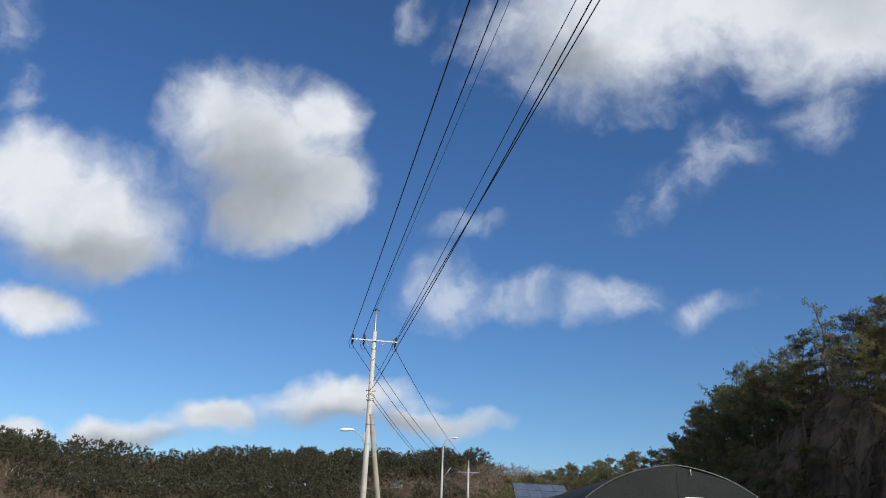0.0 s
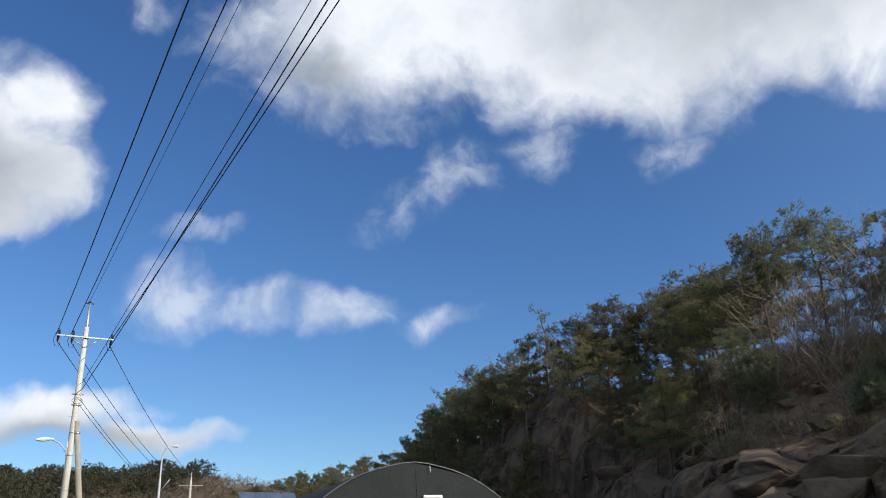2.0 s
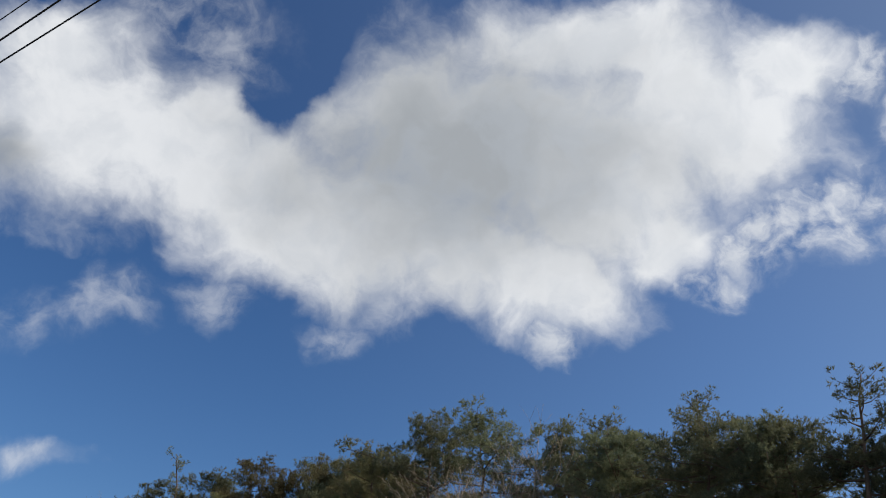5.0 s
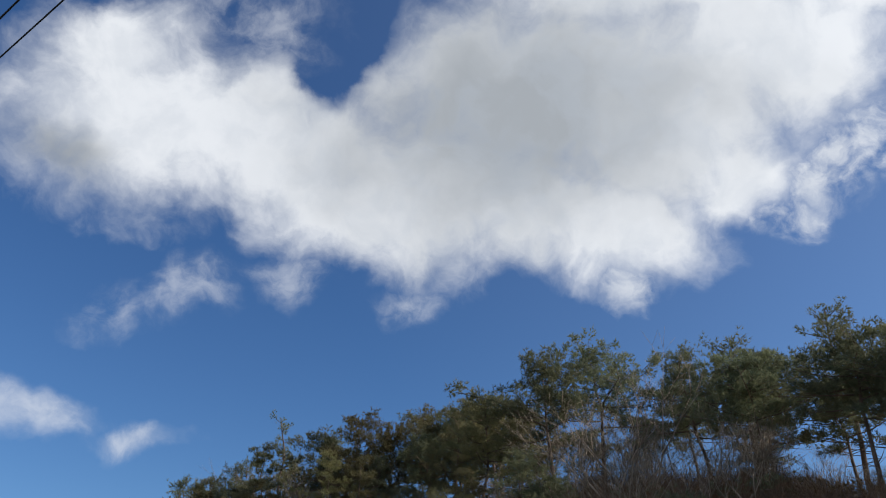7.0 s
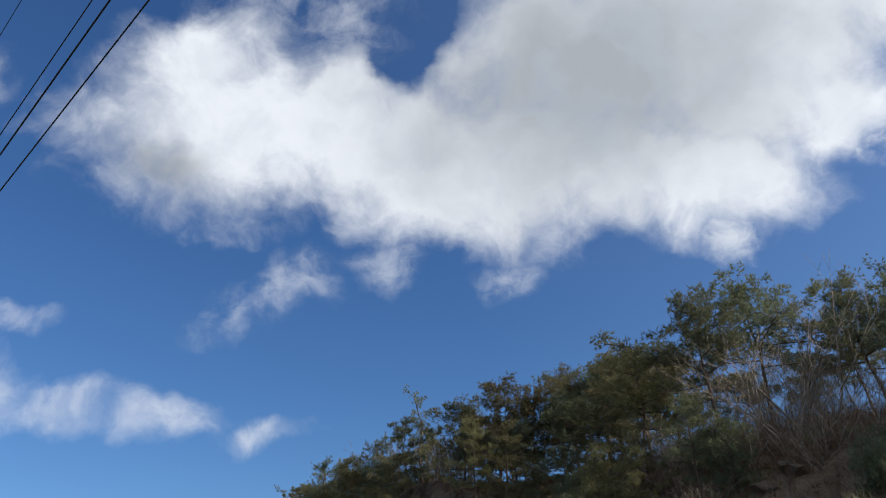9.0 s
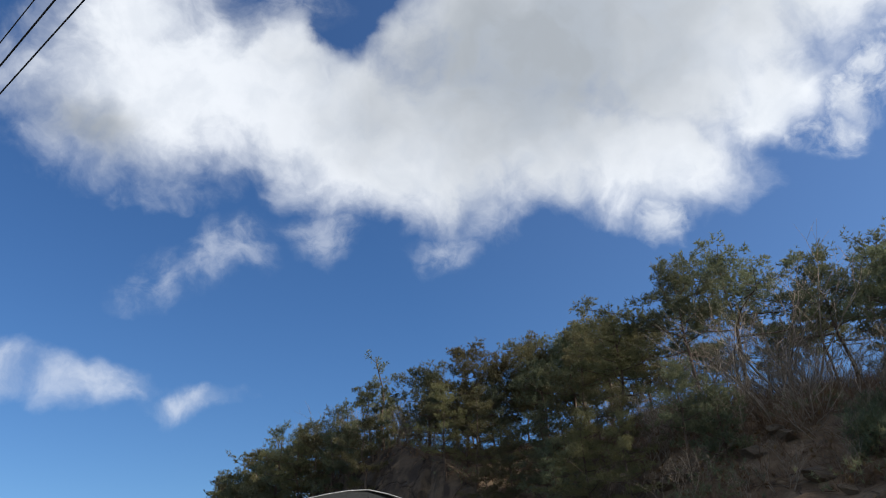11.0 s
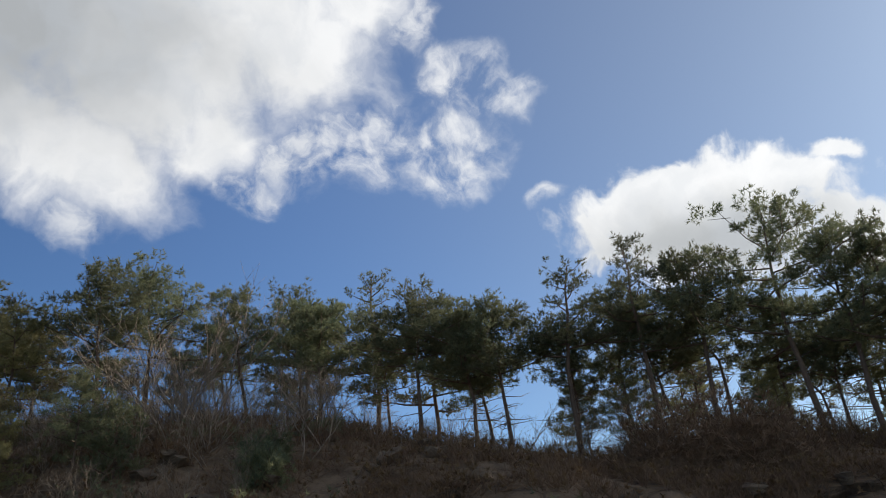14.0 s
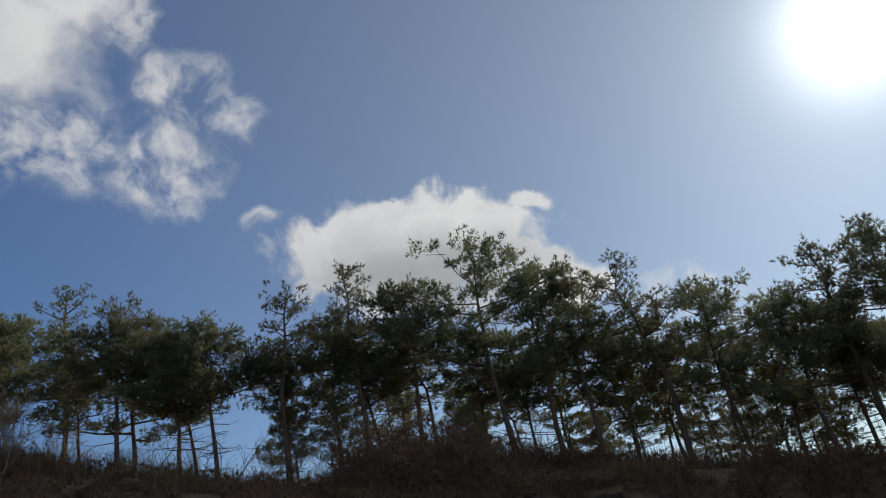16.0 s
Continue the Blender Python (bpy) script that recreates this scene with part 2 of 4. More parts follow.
def hillside_material():
    """Bare granite where it is steep, brown litter and soil where it lies flat."""
    m = bpy.data.materials.new("hillside")
    m.use_nodes = True
    n = Net(m.node_tree)
    where = n.put("ShaderNodeTexCoord").outputs["Object"]
    up = n.put("ShaderNodeSeparateXYZ")
    n.link(n.put("ShaderNodeNewGeometry").outputs["Normal"], up.inputs[0])
    coarse, mid, grain = n.noise(where, 0.25, 4.0), n.noise(where, 1.3, 6.0, 0.6), n.noise(where, 9.0, 6.0, 0.65)
    stretch = n.put("ShaderNodeMapping")
    stretch.inputs["Scale"].default_value = (1.0, 1.0, 0.16)
    n.link(where, stretch.inputs[0])
    streak = n.noise(stretch.outputs[0], 1.6, 5.0, 0.6)
    rock = n.mix(n.ramp(coarse, 0.35, 0.65), (0.138, 0.098, 0.064), (0.090, 0.065, 0.045))
    rock = n.mix(n.ramp(streak, 0.42, 0.62), rock, (0.055, 0.040, 0.030))
    rock = n.mix(n.ramp(mid, 0.55, 0.75, 0.0, 0.6), rock, (0.22, 0.15, 0.09))
    crack = n.put("ShaderNodeTexVoronoi", feature="DISTANCE_TO_EDGE")
    slabs = n.put("ShaderNodeMapping")
    slabs.inputs["Scale"].default_value = (0.42, 0.42, 0.13)
    n.link(n.vec("ADD", where, n.vec("SCALE", n.noise(where, 0.5, 3.0, 0.5, True), 2.2)), slabs.inputs[0])
    n.link(slabs.outputs[0], crack.inputs["Vector"])
    crack.inputs["Scale"].default_value = 1.0
    soil = n.mix(n.ramp(mid, 0.4, 0.6), (0.115, 0.076, 0.046), (0.175, 0.120, 0.074))
    soil = n.mix(n.ramp(grain, 0.5, 0.7, 0.0, 0.7), soil, (0.06, 0.045, 0.03))
    steep = n.ramp(n.math("ADD", up.outputs[2], n.math("MULTIPLY", n.math("SUBTRACT", mid, 0.5), 0.5)), 0.62, 0.80)
    b = n.put("ShaderNodeBsdfPrincipled")
    n.link(n.mix(steep, rock, soil), b.inputs["Base Color"])
    b.inputs["Roughness"].default_value = 0.92
    b.inputs["Specular IOR Level"].default_value = 0.2
    height = n.math("ADD", n.math("MULTIPLY", n.ramp(crack.outputs[0], 0.0, 0.035), 0.7), n.math("ADD", n.math("MULTIPLY", mid, 0.8), n.math("MULTIPLY", grain, 0.25)))
    relief = n.put("ShaderNodeBump")
    relief.inputs["Strength"].default_value, relief.inputs["Distance"].default_value = 0.8, 0.25
    n.link(height, relief.inputs["Height"])
    n.link(relief.outputs[0], b.inputs["Normal"])
    n.link(b.outputs[0], n.put("ShaderNodeOutputMaterial").inputs[0])
    return m


HILLSIDE = hillside_material()
GROUND = surface("ground", [(0.09, 0.075, 0.055), (0.13, 0.11, 0.08), (0.07, 0.06, 0.045)], 0.4, 0.95)
FAR_SOIL = surface("far soil", [(0.09, 0.07, 0.045), (0.13, 0.09, 0.055), (0.06, 0.06, 0.03)], 0.12, 0.95)
STONE = surface("stone", [(0.10, 0.072, 0.048), (0.155, 0.112, 0.074), (0.055, 0.041, 0.030)], 0.8, 0.92, 0.8)
BARK = surface("bark", [(0.12, 0.085, 0.062), (0.17, 0.115, 0.08), (0.075, 0.055, 0.042)], 2.5, 0.95, 0.8)
GREY_BARK = surface("grey bark", [(0.23, 0.178, 0.13), (0.30, 0.235, 0.175), (0.15, 0.115, 0.085)], 3.0, 0.92, 0.5)
TWIG = surface("twigs", [(0.165, 0.102, 0.062), (0.225, 0.142, 0.086), (0.11, 0.072, 0.046)], 0.5, 0.95, 0.0)
NEEDLES = leafy("pine needles", [(0.122, 0.140, 0.084), (0.182, 0.182, 0.098), (0.29, 0.245, 0.13)], 0.48)
# a lighter, yellower copy of the needles with sunlight put into its colour
SUNNY_NEEDLES = leafy("sunny pine needles", [(0.155, 0.147, 0.070), (0.205, 0.178, 0.082), (0.30, 0.24, 0.118)], 0.46)
FAR_NEEDLES = leafy("far pine needles", [(0.056, 0.063, 0.034), (0.085, 0.083, 0.044), (0.12, 0.10, 0.056)], 0.15)
FAR_TWIGS = leafy("far bare twigs", [(0.13, 0.095, 0.065), (0.16, 0.11, 0.075), (0.10, 0.07, 0.05)], 0.1)
DRY_LEAVES = leafy("dry leaves", [(0.14, 0.085, 0.045), (0.19, 0.12, 0.06), (0.26, 0.17, 0.09)], 0.25)
CONCRETE = surface("pole concrete", [(0.42, 0.39, 0.33), (0.50, 0.47, 0.40), (0.33, 0.30, 0.25)], 1.2, 0.85, 0.25)
OLD_WOOD = surface("weathered strut", [(0.30, 0.27, 0.21), (0.36, 0.32, 0.25), (0.22, 0.19, 0.15)], 1.5, 0.9, 0.3)
STEEL = surface("galvanised steel", [(0.38, 0.39, 0.40), (0.46, 0.47, 0.48), (0.30, 0.31, 0.32)], 3.0, 0.45, 0.05, 0.7)
CERAMIC = surface("dark glazed insulator", [(0.05, 0.045, 0.045), (0.08, 0.07, 0.065), (0.04, 0.035, 0.035)], 5.0, 0.3, 0.05)
CABLE = surface("cable sheath", [(0.022, 0.022, 0.024), (0.03, 0.03, 0.032), (0.018, 0.018, 0.02)], 4.0, 0.6, 0.0)
LAMP_SHELL = surface("lamp shell", [(0.72, 0.72, 0.70), (0.78, 0.78, 0.76), (0.62, 0.62, 0.60)], 6.0, 0.4, 0.02)
POST_PAINT = surface("lamp post paint", [(0.46, 0.46, 0.45), (0.52, 0.52, 0.51), (0.38, 0.375, 0.36)], 2.0, 0.5, 0.05)
SHADE_CLOTH = surface("black shade cloth", [(0.013, 0.0145, 0.0145), (0.018, 0.0195, 0.0195), (0.010, 0.011, 0.011)], 0.5, 0.8, 0.4, fine=40.0)
HOOP = surface("hoop pipe", [(0.12, 0.12, 0.115), (0.16, 0.16, 0.15), (0.08, 0.08, 0.078)], 4.0, 0.5, 0.1, 0.3)
WHITE_PAINT = surface("white paint", [(0.74, 0.73, 0.70), (0.80, 0.79, 0.76), (0.62, 0.60, 0.56)], 4.0, 0.5, 0.05)
PANEL_FRAME = surface("aluminium frame", [(0.36, 0.37, 0.39), (0.42, 0.43, 0.45), (0.30, 0.31, 0.32)], 4.0, 0.5, 0.05, 0.3)
PANEL_GLASS = surface("solar glass", [(0.055, 0.075, 0.115), (0.07, 0.09, 0.135), (0.05, 0.06, 0.085)], 2.0, 0.12, 0.0, gloss=0.6)
GREEN_WALL = surface("dark green cladding", [(0.03, 0.045, 0.035), (0.04, 0.055, 0.045), (0.025, 0.035, 0.03)], 1.0, 0.6, 0.1)
CREAM_WALL = surface("cream render", [(0.55, 0.50, 0.40), (0.62, 0.57, 0.47), (0.45, 0.40, 0.32)], 1.0, 0.85, 0.15)
RED_RAIL = surface("red-brown rail paint", [(0.30, 0.09, 0.06), (0.36, 0.12, 0.08), (0.22, 0.07, 0.05)], 2.0, 0.6, 0.1)


# ---- mesh helpers ----
def mesh_of(name, verts, faces, material, smooth=False):
    me = bpy.data.meshes.new(name)
    me.from_pydata(verts, [], faces)
    me.materials.append(material)
    if smooth:
        me.polygons.foreach_set("use_smooth", [True] * len(me.polygons))
    me.update()
    return me


def tri_mesh(name, tris, material):
    """A mesh of loose triangles from an array (n, 3, 3)."""
    tris = np.asarray(tris, dtype=np.float32)
    count = len(tris)
    me = bpy.data.meshes.new(name)
    me.vertices.add(count * 3)
    me.vertices.foreach_set("co", tris.reshape(-1))
    me.loops.add(count * 3)
    me.loops.foreach_set("vertex_index", np.arange(count * 3, dtype=np.int32))
    me.polygons.add(count)
    me.polygons.foreach_set("loop_start", np.arange(0, count * 3, 3, dtype=np.int32))
    me.materials.append(material)
    me.update(calc_edges=True)
    return me


def part(name, bm, material, parent, label=""):
    """Links a bmesh, or a mesh, as one object under parent."""
    if isinstance(bm, bmesh.types.BMesh):
        me = bpy.data.meshes.new(name)
        bm.to_mesh(me)
        bm.free()
        me.materials.append(material)
    else:
        me = bm
    ob = new(name, me)
    ob.parent = parent
    return tagged(ob, label)


def tubes(paths, sides=5):
    """Verts and faces of tapered tubes. A path is a list of (point, radius)."""
    verts, faces = [], []
    for path in paths:
        start = len(verts)
        count = len(path)
        for i, (p, r) in enumerate(path):
            a, b = Vector(path[max(i - 1, 0)][0]), Vector(path[min(i + 1, count - 1)][0])
            d = (b - a).normalized() if (b - a).length > 1e-6 else Vector((0, 0, 1))
            side = d.cross(Vector((0.31, 0.95, 0.1))).normalized()
            other = d.cross(side)
            for k in range(sides):
                w = 2 * math.pi * k / sides
                verts.append(tuple(Vector(p) + (side * math.cos(w) + other * math.sin(w)) * r))
        for i in range(count - 1):
            for k in range(sides):
                q = start + i * sides
                faces.append((q + k, q + (k + 1) % sides, q + sides + (k + 1) % sides, q + sides + k))
        faces.append(tuple(start + k for k in reversed(range(sides))))
        faces.append(tuple(start + (count - 1) * sides + k for k in range(sides)))
    return verts, faces


def tube_mesh(name, paths, material, sides=6):
    v, f = tubes(paths, sides)
    return mesh_of(name, v, f, material, True)


def box(bm, size, m=Matrix(), bevel=0.0):
    made = bmesh.ops.create_cube(bm, size=1.0, matrix=m @ Matrix.Diagonal((*size, 1)))
    if bevel:
        edges = {e for v in made["verts"] for e in v.link_edges}
        bmesh.ops.bevel(bm, geom=list(edges), offset=bevel, segments=2, affect="EDGES")
    return bm


def boxed(size, m=Matrix(), bevel=0.0):
    return box(bmesh.new(), size, m, bevel)


# ---- ground and hill ----
def flat_ground():
    bm = bmesh.new()
    rings = [0, 6, 15, 30, 50, 80, 120, 200, 400, 1000, 2500]
    last = None
    for r in rings:
        ring = [bm.verts.new((r * math.sin(a), r * math.cos(a), 0 if r < 300 else -0.002 * r)) for a in [2 * math.pi * k / 48 for k in range(48)]] if r else [bm.verts.new((0, 0, 0))]
        if last and len(last) == 1:
            for k in range(48):
                bm.faces.new((last[0], ring[(k + 1) % 48], ring[k]))
        elif last:
            for k in range(48):
                bm.faces.new((last[k], last[(k + 1) % 48], ring[(k + 1) % 48], ring[k]))
        last = ring
    bmesh.ops.recalc_face_normals(bm, faces=bm.faces)
    ob = part("ground", bm, GROUND, None)
    tagged(ob, "bare trodden brown earth beside the hill", "ground", kind="structure")


flat_ground()

# The hill wraps round the place from the north to the south-east: at each station its toe, the edge of the bank and the wooded crest.
STATIONS = [
    ((-52, 122, 0), (-48, 128, 4), (-42, 136, 8.5)),
    ((-17, 84, 0), (-13, 90, 7.5), (-9, 98, 11.0)),
    ((-8, 66, 0), (-4, 73, 9.5), (-1, 80, 12.4)),
    ((3.4, 54, 0), (4.4, 57, 12.3), (7.5, 64, 12.8)),
    ((7.0, 44.6, 0), (8.5, 46.5, 6.6), (14.5, 56, 13.0)),
    ((6.6, 33.6, 0), (8.8, 35.5, 5.2), (15.5, 43, 10.8)),
    ((10.5, 27, 0), (12.5, 30, 5.4), (21.5, 38, 10.7)),
    ((12.1, 20.3, 0), (15.2, 23.9, 5.23), (21.1, 29.7, 8.0)),
    ((15.2, 16.2, 0), (18.4, 19.8, 4.69), (22.9, 24.8, 6.4)),
    ((17.0, 12.2, 0), (20.2, 15.8, 4.87), (24.7, 18.5, 6.94)),
    ((17.0, 7.7, 0), (20.6, 10.4, 3.79), (25.0, 12.6, 5.32)),
    ((16.1, 4.1, 0), (19.7, 5.4, 2.44), (24.0, 6.8, 3.61)),
    ((14.3, -2.2, 0), (17.9, -2.2, 1.81), (21.9, -1.3, 2.8)),
    ((8.5, -14.8, 0), (12.1, -16.6, 1.45), (16.6, -19.3, 2.35)),
]


def spline(points, s):
    i = min(max(int(s), 0), len(points) - 2)
    f = s - i
    p = [Vector(points[min(max(i + k, 0), len(points) - 1)]) for k in (-1, 0, 1, 2)]
    return 0.5 * (2 * p[1] + (p[2] - p[0]) * f + (2 * p[0] - 5 * p[1] + 4 * p[2] - p[3]) * f * f + (3 * p[1] - p[0] - 3 * p[2] + p[3]) * f ** 3)


TOE, EDGE, CREST = ([st[k] for st in STATIONS] for k in range(3))


def hill_base(s, u):
    """u: 0 the toe, 1 the edge of the bank, 2 the crest, 3 the back slope, 4 its foot."""
    toe, edge, crest = spline(TOE, s), spline(EDGE, s), spline(CREST, s)
    out = (crest - toe)
    out.z = 0
    out.normalize()
    back = crest + out * 16 + Vector((0, 0, -1.6 - 0.1 * crest.z))
    foot = crest + out * 46
    foot.z = -0.4
    line = [toe - out * 1.2 - Vector((0, 0, 0.6)), edge, crest, back, foot]
    if u < 1:
        bulge = math.sin(math.pi * u)
        return line[0].lerp(line[1], u) + Vector((0, 0, 1.3 * bulge)) - out * 0.5 * bulge
    i = min(int(u), 3)
    f = u - i
    swell = 0.8 * math.sin(math.pi * f) * max(0.0, 1 - ((s - 5.5) / 1.8) ** 2) if i == 1 else 0.0
    return line[i].lerp(line[i + 1], f) + Vector((0, 0, swell))


def hill_point(s, u):
    p = hill_base(s, u)
    steep = max(0.0, 1 - abs(u - 0.55) / 0.65)                       # the rock face of the bank
    craggy = steep * (1.0 if 2.2 < s < 9.5 else 0.5)
    q = Vector((p.x * 0.24, p.y * 0.24, p.z * (0.09 if s < 4.6 else 0.26)))
    q += Vector((noise.noise(p * 0.3), noise.noise(p * 0.3 + Vector((5, 0, 0))), noise.noise(p * 0.3 + Vector((0, 5, 0))))) * 0.35
    near, centres = noise.voronoi(q)
    inner = min((near[1] - near[0]) * 3.0, 1.0)
    block = noise.noise(centres[0] * 7.3) * inner                               # every block stands proud by its own amount
    tilt = (q - centres[0]).z * noise.noise(centres[0] * 5.1 + Vector((3, 1, 2))) * 1.6 * inner
    cleft = 1 - min((near[1] - near[0]) * 6.0, 1.0)
    ridge = abs(noise.noise(p * 0.16)) * 1.3 + noise.noise(p * 1.1) * 0.16 + noise.noise(p * 2.6) * 0.09
    push = craggy * (ridge + 0.75 * block + tilt - 0.55 * cleft - 0.35)
    roll = noise.noise(Vector((p.x, p.y, 3.0)) * 0.13) * 0.55 + noise.noise(Vector((p.x, p.y, 7.0)) * 0.6) * 0.16
    toe, crest = spline(TOE, s), spline(CREST, s)
    out = crest - toe
    out.z = 0
    out.normalize()
    return p - out * push + Vector((0, 0, roll * min(1, u * 2) * (1 if u < 3 else 0.3)))


S_LIST = [2.4 * k / 70 for k in range(70)] + [2.4 + 5.6 * k / 330 for k in range(330)] + [8 + 5 * k / 110 for k in range(111)]
U_LIST = [k / 56 for k in range(56)] + [1 + k / 24 for k in range(24)] + [2 + k / 9 for k in range(9)] + [3 + k / 5 for k in range(6)]


def hill():
    grid = [[hill_point(s, u) for u in U_LIST] for s in S_LIST]
    m = len(U_LIST)
    verts = [tuple(p) for row in grid for p in row]
    faces = [(i * m + j, (i + 1) * m + j, (i + 1) * m + j + 1, i * m + j + 1) for i in range(len(S_LIST) - 1) for j in range(m - 1)]
    me = mesh_of("hill", verts, faces, HILLSIDE, False)
    ob = new("hill", me)
    tagged(ob, "wooded granite hill with a steep brown rock face", "hill", kind="structure")
    return np.array(verts)


HILL_POINTS = hill()


def hill_z(x, y):
    d = (HILL_POINTS[:, 0] - x) ** 2 + (HILL_POINTS[:, 1] - y) ** 2
    near = np.argsort(d)[:4]
    return float(HILL_POINTS[near, 2].mean())


def on_hill(s, u):
    return hill_point(s, u)


# ---- trees ----
def blades(rng, spots, ups, count, length, width, spread, shoot=0.0):
    """Tufts of needles: count thin blades at every spot, fanning out round its own up, or set along a shoot of that length."""
    n = len(spots)
    ups = ups / (np.linalg.norm(ups, axis=1)[:, None] + 1e-9)
    spots = np.repeat(spots, count, 0)
    ups = np.repeat(ups, count, 0)
    if shoot:
        spots = spots + ups * np.tile(np.linspace(0, shoot, count), n)[:, None] * rng.uniform(0.7, 1.2, (n * count, 1))
    d = ups + rng.normal(0, spread, (n * count, 3))
    d /= np.linalg.norm(d, axis=1)[:, None] + 1e-9
    side = np.cross(d, rng.normal(0, 1, (n * count, 3)))
    side /= np.linalg.norm(side, axis=1)[:, None] + 1e-9
    size = length * rng.uniform(0.65, 1.25, (n * count, 1))
    w = width * rng.uniform(0.7, 1.3, (n * count, 1))
    return np.stack([spots - side * w * 0.5, spots + side * w * 0.5, spots + d * size], 1)


def sprays(rng, roots, tips, tufts, thick):
    """Spots and ups for the needles along twigs: a brush of tufts round each one, fuller towards its tip."""
    n = len(roots)
    e = rng.uniform(0.0, 1.0, (n, tufts, 1)) ** 0.75
    way = (tips - roots)[:, None, :]
    along = way / (np.linalg.norm(way, axis=2, keepdims=True) + 1e-9)
    out = rng.normal(0, 1, (n, tufts, 3))
    out -= (out * along).sum(2, keepdims=True) * along
    out /= np.linalg.norm(out, axis=2, keepdims=True) + 1e-9
    reach = rng.uniform(0.15, 1.0, (n, tufts, 1)) * thick * (0.55 + 0.7 * np.sin(np.pi * np.minimum(e * 0.85 + 0.1, 1.0)))
    spots = roots[:, None, :] + way * (0.12 + 0.9 * e) + out * reach
    ups = out * 0.75 + along * 0.65 + np.array([0, 0, 0.25])
    return spots.reshape(-1, 3), ups.reshape(-1, 3)


def pine_meshes(seed, height, radius, bare=0.45, lean=(0, 0), limbs=18, tufts=8, leader=0.0, needles=NEEDLES, blade=1.0):
    """A pine at the origin: a bent trunk, forked limbs that rise towards their ends, and brushes of needles on their twigs.
    bare: the part of the trunk without limbs. leader: the part at the top that is a slim young shoot."""
    rng = np.random.default_rng(seed)
    knots = 9
    bend = rng.normal(0, 0.05 * height, (knots, 2)).cumsum(0) * np.linspace(0, 0.45, knots)[:, None]
    bend -= bend[-1] * np.linspace(0, 1, knots)[:, None] ** 2
    axis = np.array([[bend[i, 0] + lean[0] * f ** 1.3, bend[i, 1] + lean[1] * f ** 1.3, -0.5 + (height * 0.96 + 0.5) * f] for i, f in enumerate(np.linspace(0, 1, knots))])

    def on_axis(f):
        k = min(f * (knots - 1), knots - 1.001)
        i = int(k)
        return axis[i] + (axis[i + 1] - axis[i]) * (k - i)

    thick = 0.0115 * height + 0.04
    wood = [[(tuple(axis[i]), max(thick * (1 - 0.84 * i / (knots - 1)), 0.02)) for i in range(knots)]]
    roots, tips, sizes = [], [], []

    def twig(at, way, length, size):
        roots.append(at)
        tips.append(at + way / np.linalg.norm(way) * length)
        sizes.append(size)

    slim = leader > 0.4
    uneven = rng.uniform(0.7, 1.2, 7)
    for k in range(limbs):
        f = bare + (0.975 - bare) * ((k + rng.uniform(0.0, 1.0)) / limbs) ** 0.9
        g = (f - bare) / (1 - bare)
        profile = (0.80 + 0.36 * math.sin(math.pi * min(g * 1.1 + 0.1, 1.0))) * (1 - 0.66 * max(g - 0.5, 0) / 0.5)
        shoot = leader and f > 1 - leader
        if shoot:
            profile = 0.34 + 0.3 * (1 - f) / leader
        w = k * 2.399 + rng.uniform(-0.6, 0.6)
        length = radius * profile * uneven[int(w * 1.1) % 7] * rng.uniform(0.75, 1.1)
        rise = rng.uniform(-0.08, 0.16) + 0.45 * g * g + (0.25 if shoot else 0)
        root = on_axis(f)
        flat = np.array([math.cos(w), math.sin(w), 0])
        side = np.array([-math.sin(w), math.cos(w), 0])
        mid = root + (flat + np.array([rng.normal(0, 0.12), rng.normal(0, 0.12), rise * 0.7])) * length * 0.5
        tip = mid + (flat + np.array([rng.normal(0, 0.2), rng.normal(0, 0.2), rise + 0.2])) * length * 0.5
        r0 = max(thick * 0.42 * (1 - 0.6 * g), 0.02)
        wood.append([(tuple(root), r0), (tuple(mid), r0 * 0.65), (tuple(tip), 0.012)])
        if shoot or slim:
            # young wood: single brushes that point outwards and up
            for q in range(max(3, int(2 + length * 3.5))):
                at = root + (mid - root) * rng.uniform(0.1, 1.0) if q % 2 else mid + (tip - mid) * rng.uniform(0.0, 1.0)
                hand = (1 if q % 3 else -1) * rng.uniform(0.1, 0.8)
                twig(at, flat * rng.uniform(0.4, 0.9) + side * hand + np.array([0, 0, rng.uniform(0.25, 0.9)]), rng.uniform(0.35, 0.65), rng.uniform(0.10, 0.17))
            continue
        # old wood: fans of brushes in flat boughs with gaps between them
        pads = max(2, int(round(0.9 + length * 1.05)))
        for q in range(pads):
            e = (q + 0.75 + rng.uniform(-0.15, 0.2)) / pads
            at = root + (mid - root) * min(e * 2, 1) + (tip - mid) * min(max(e * 2 - 1, 0), 1)
            fork = at
            at = at + side * rng.uniform(-0.36, 0.36) * length * (0.3 + 0.7 * e) + np.array([0, 0, rng.uniform(0.0, 0.18)])
            wood.append([(tuple(fork - flat * 0.3 * length * min(e, 0.7)), r0 * 0.4), (tuple(at), 0.01)])
            size = rng.uniform(0.45, 0.85) * (0.82 + 0.07 * radius)
            for _ in range(int(5 + 7.5 * size)):
                turn, up = rng.uniform(0, 6.283), rng.uniform(-0.05, 0.75) ** 1 + 0.35 * g
                way = np.array([math.cos(turn), math.sin(turn), up])
                twig(at + way * rng.uniform(0.0, 0.3) * size, way + flat * 0.25, size * rng.uniform(0.55, 1.0), rng.uniform(0.09, 0.16))
    # the top forks into a few upright shoots
    for k in range(4 if slim else 7):
        at = on_axis(0.995 - rng.uniform(0.0, 0.10 if not slim else 0.2))
        twig(at, np.array([rng.normal(0, 0.35), rng.normal(0, 0.35), 1.0]), rng.uniform(0.4, 0.8), 0.12)
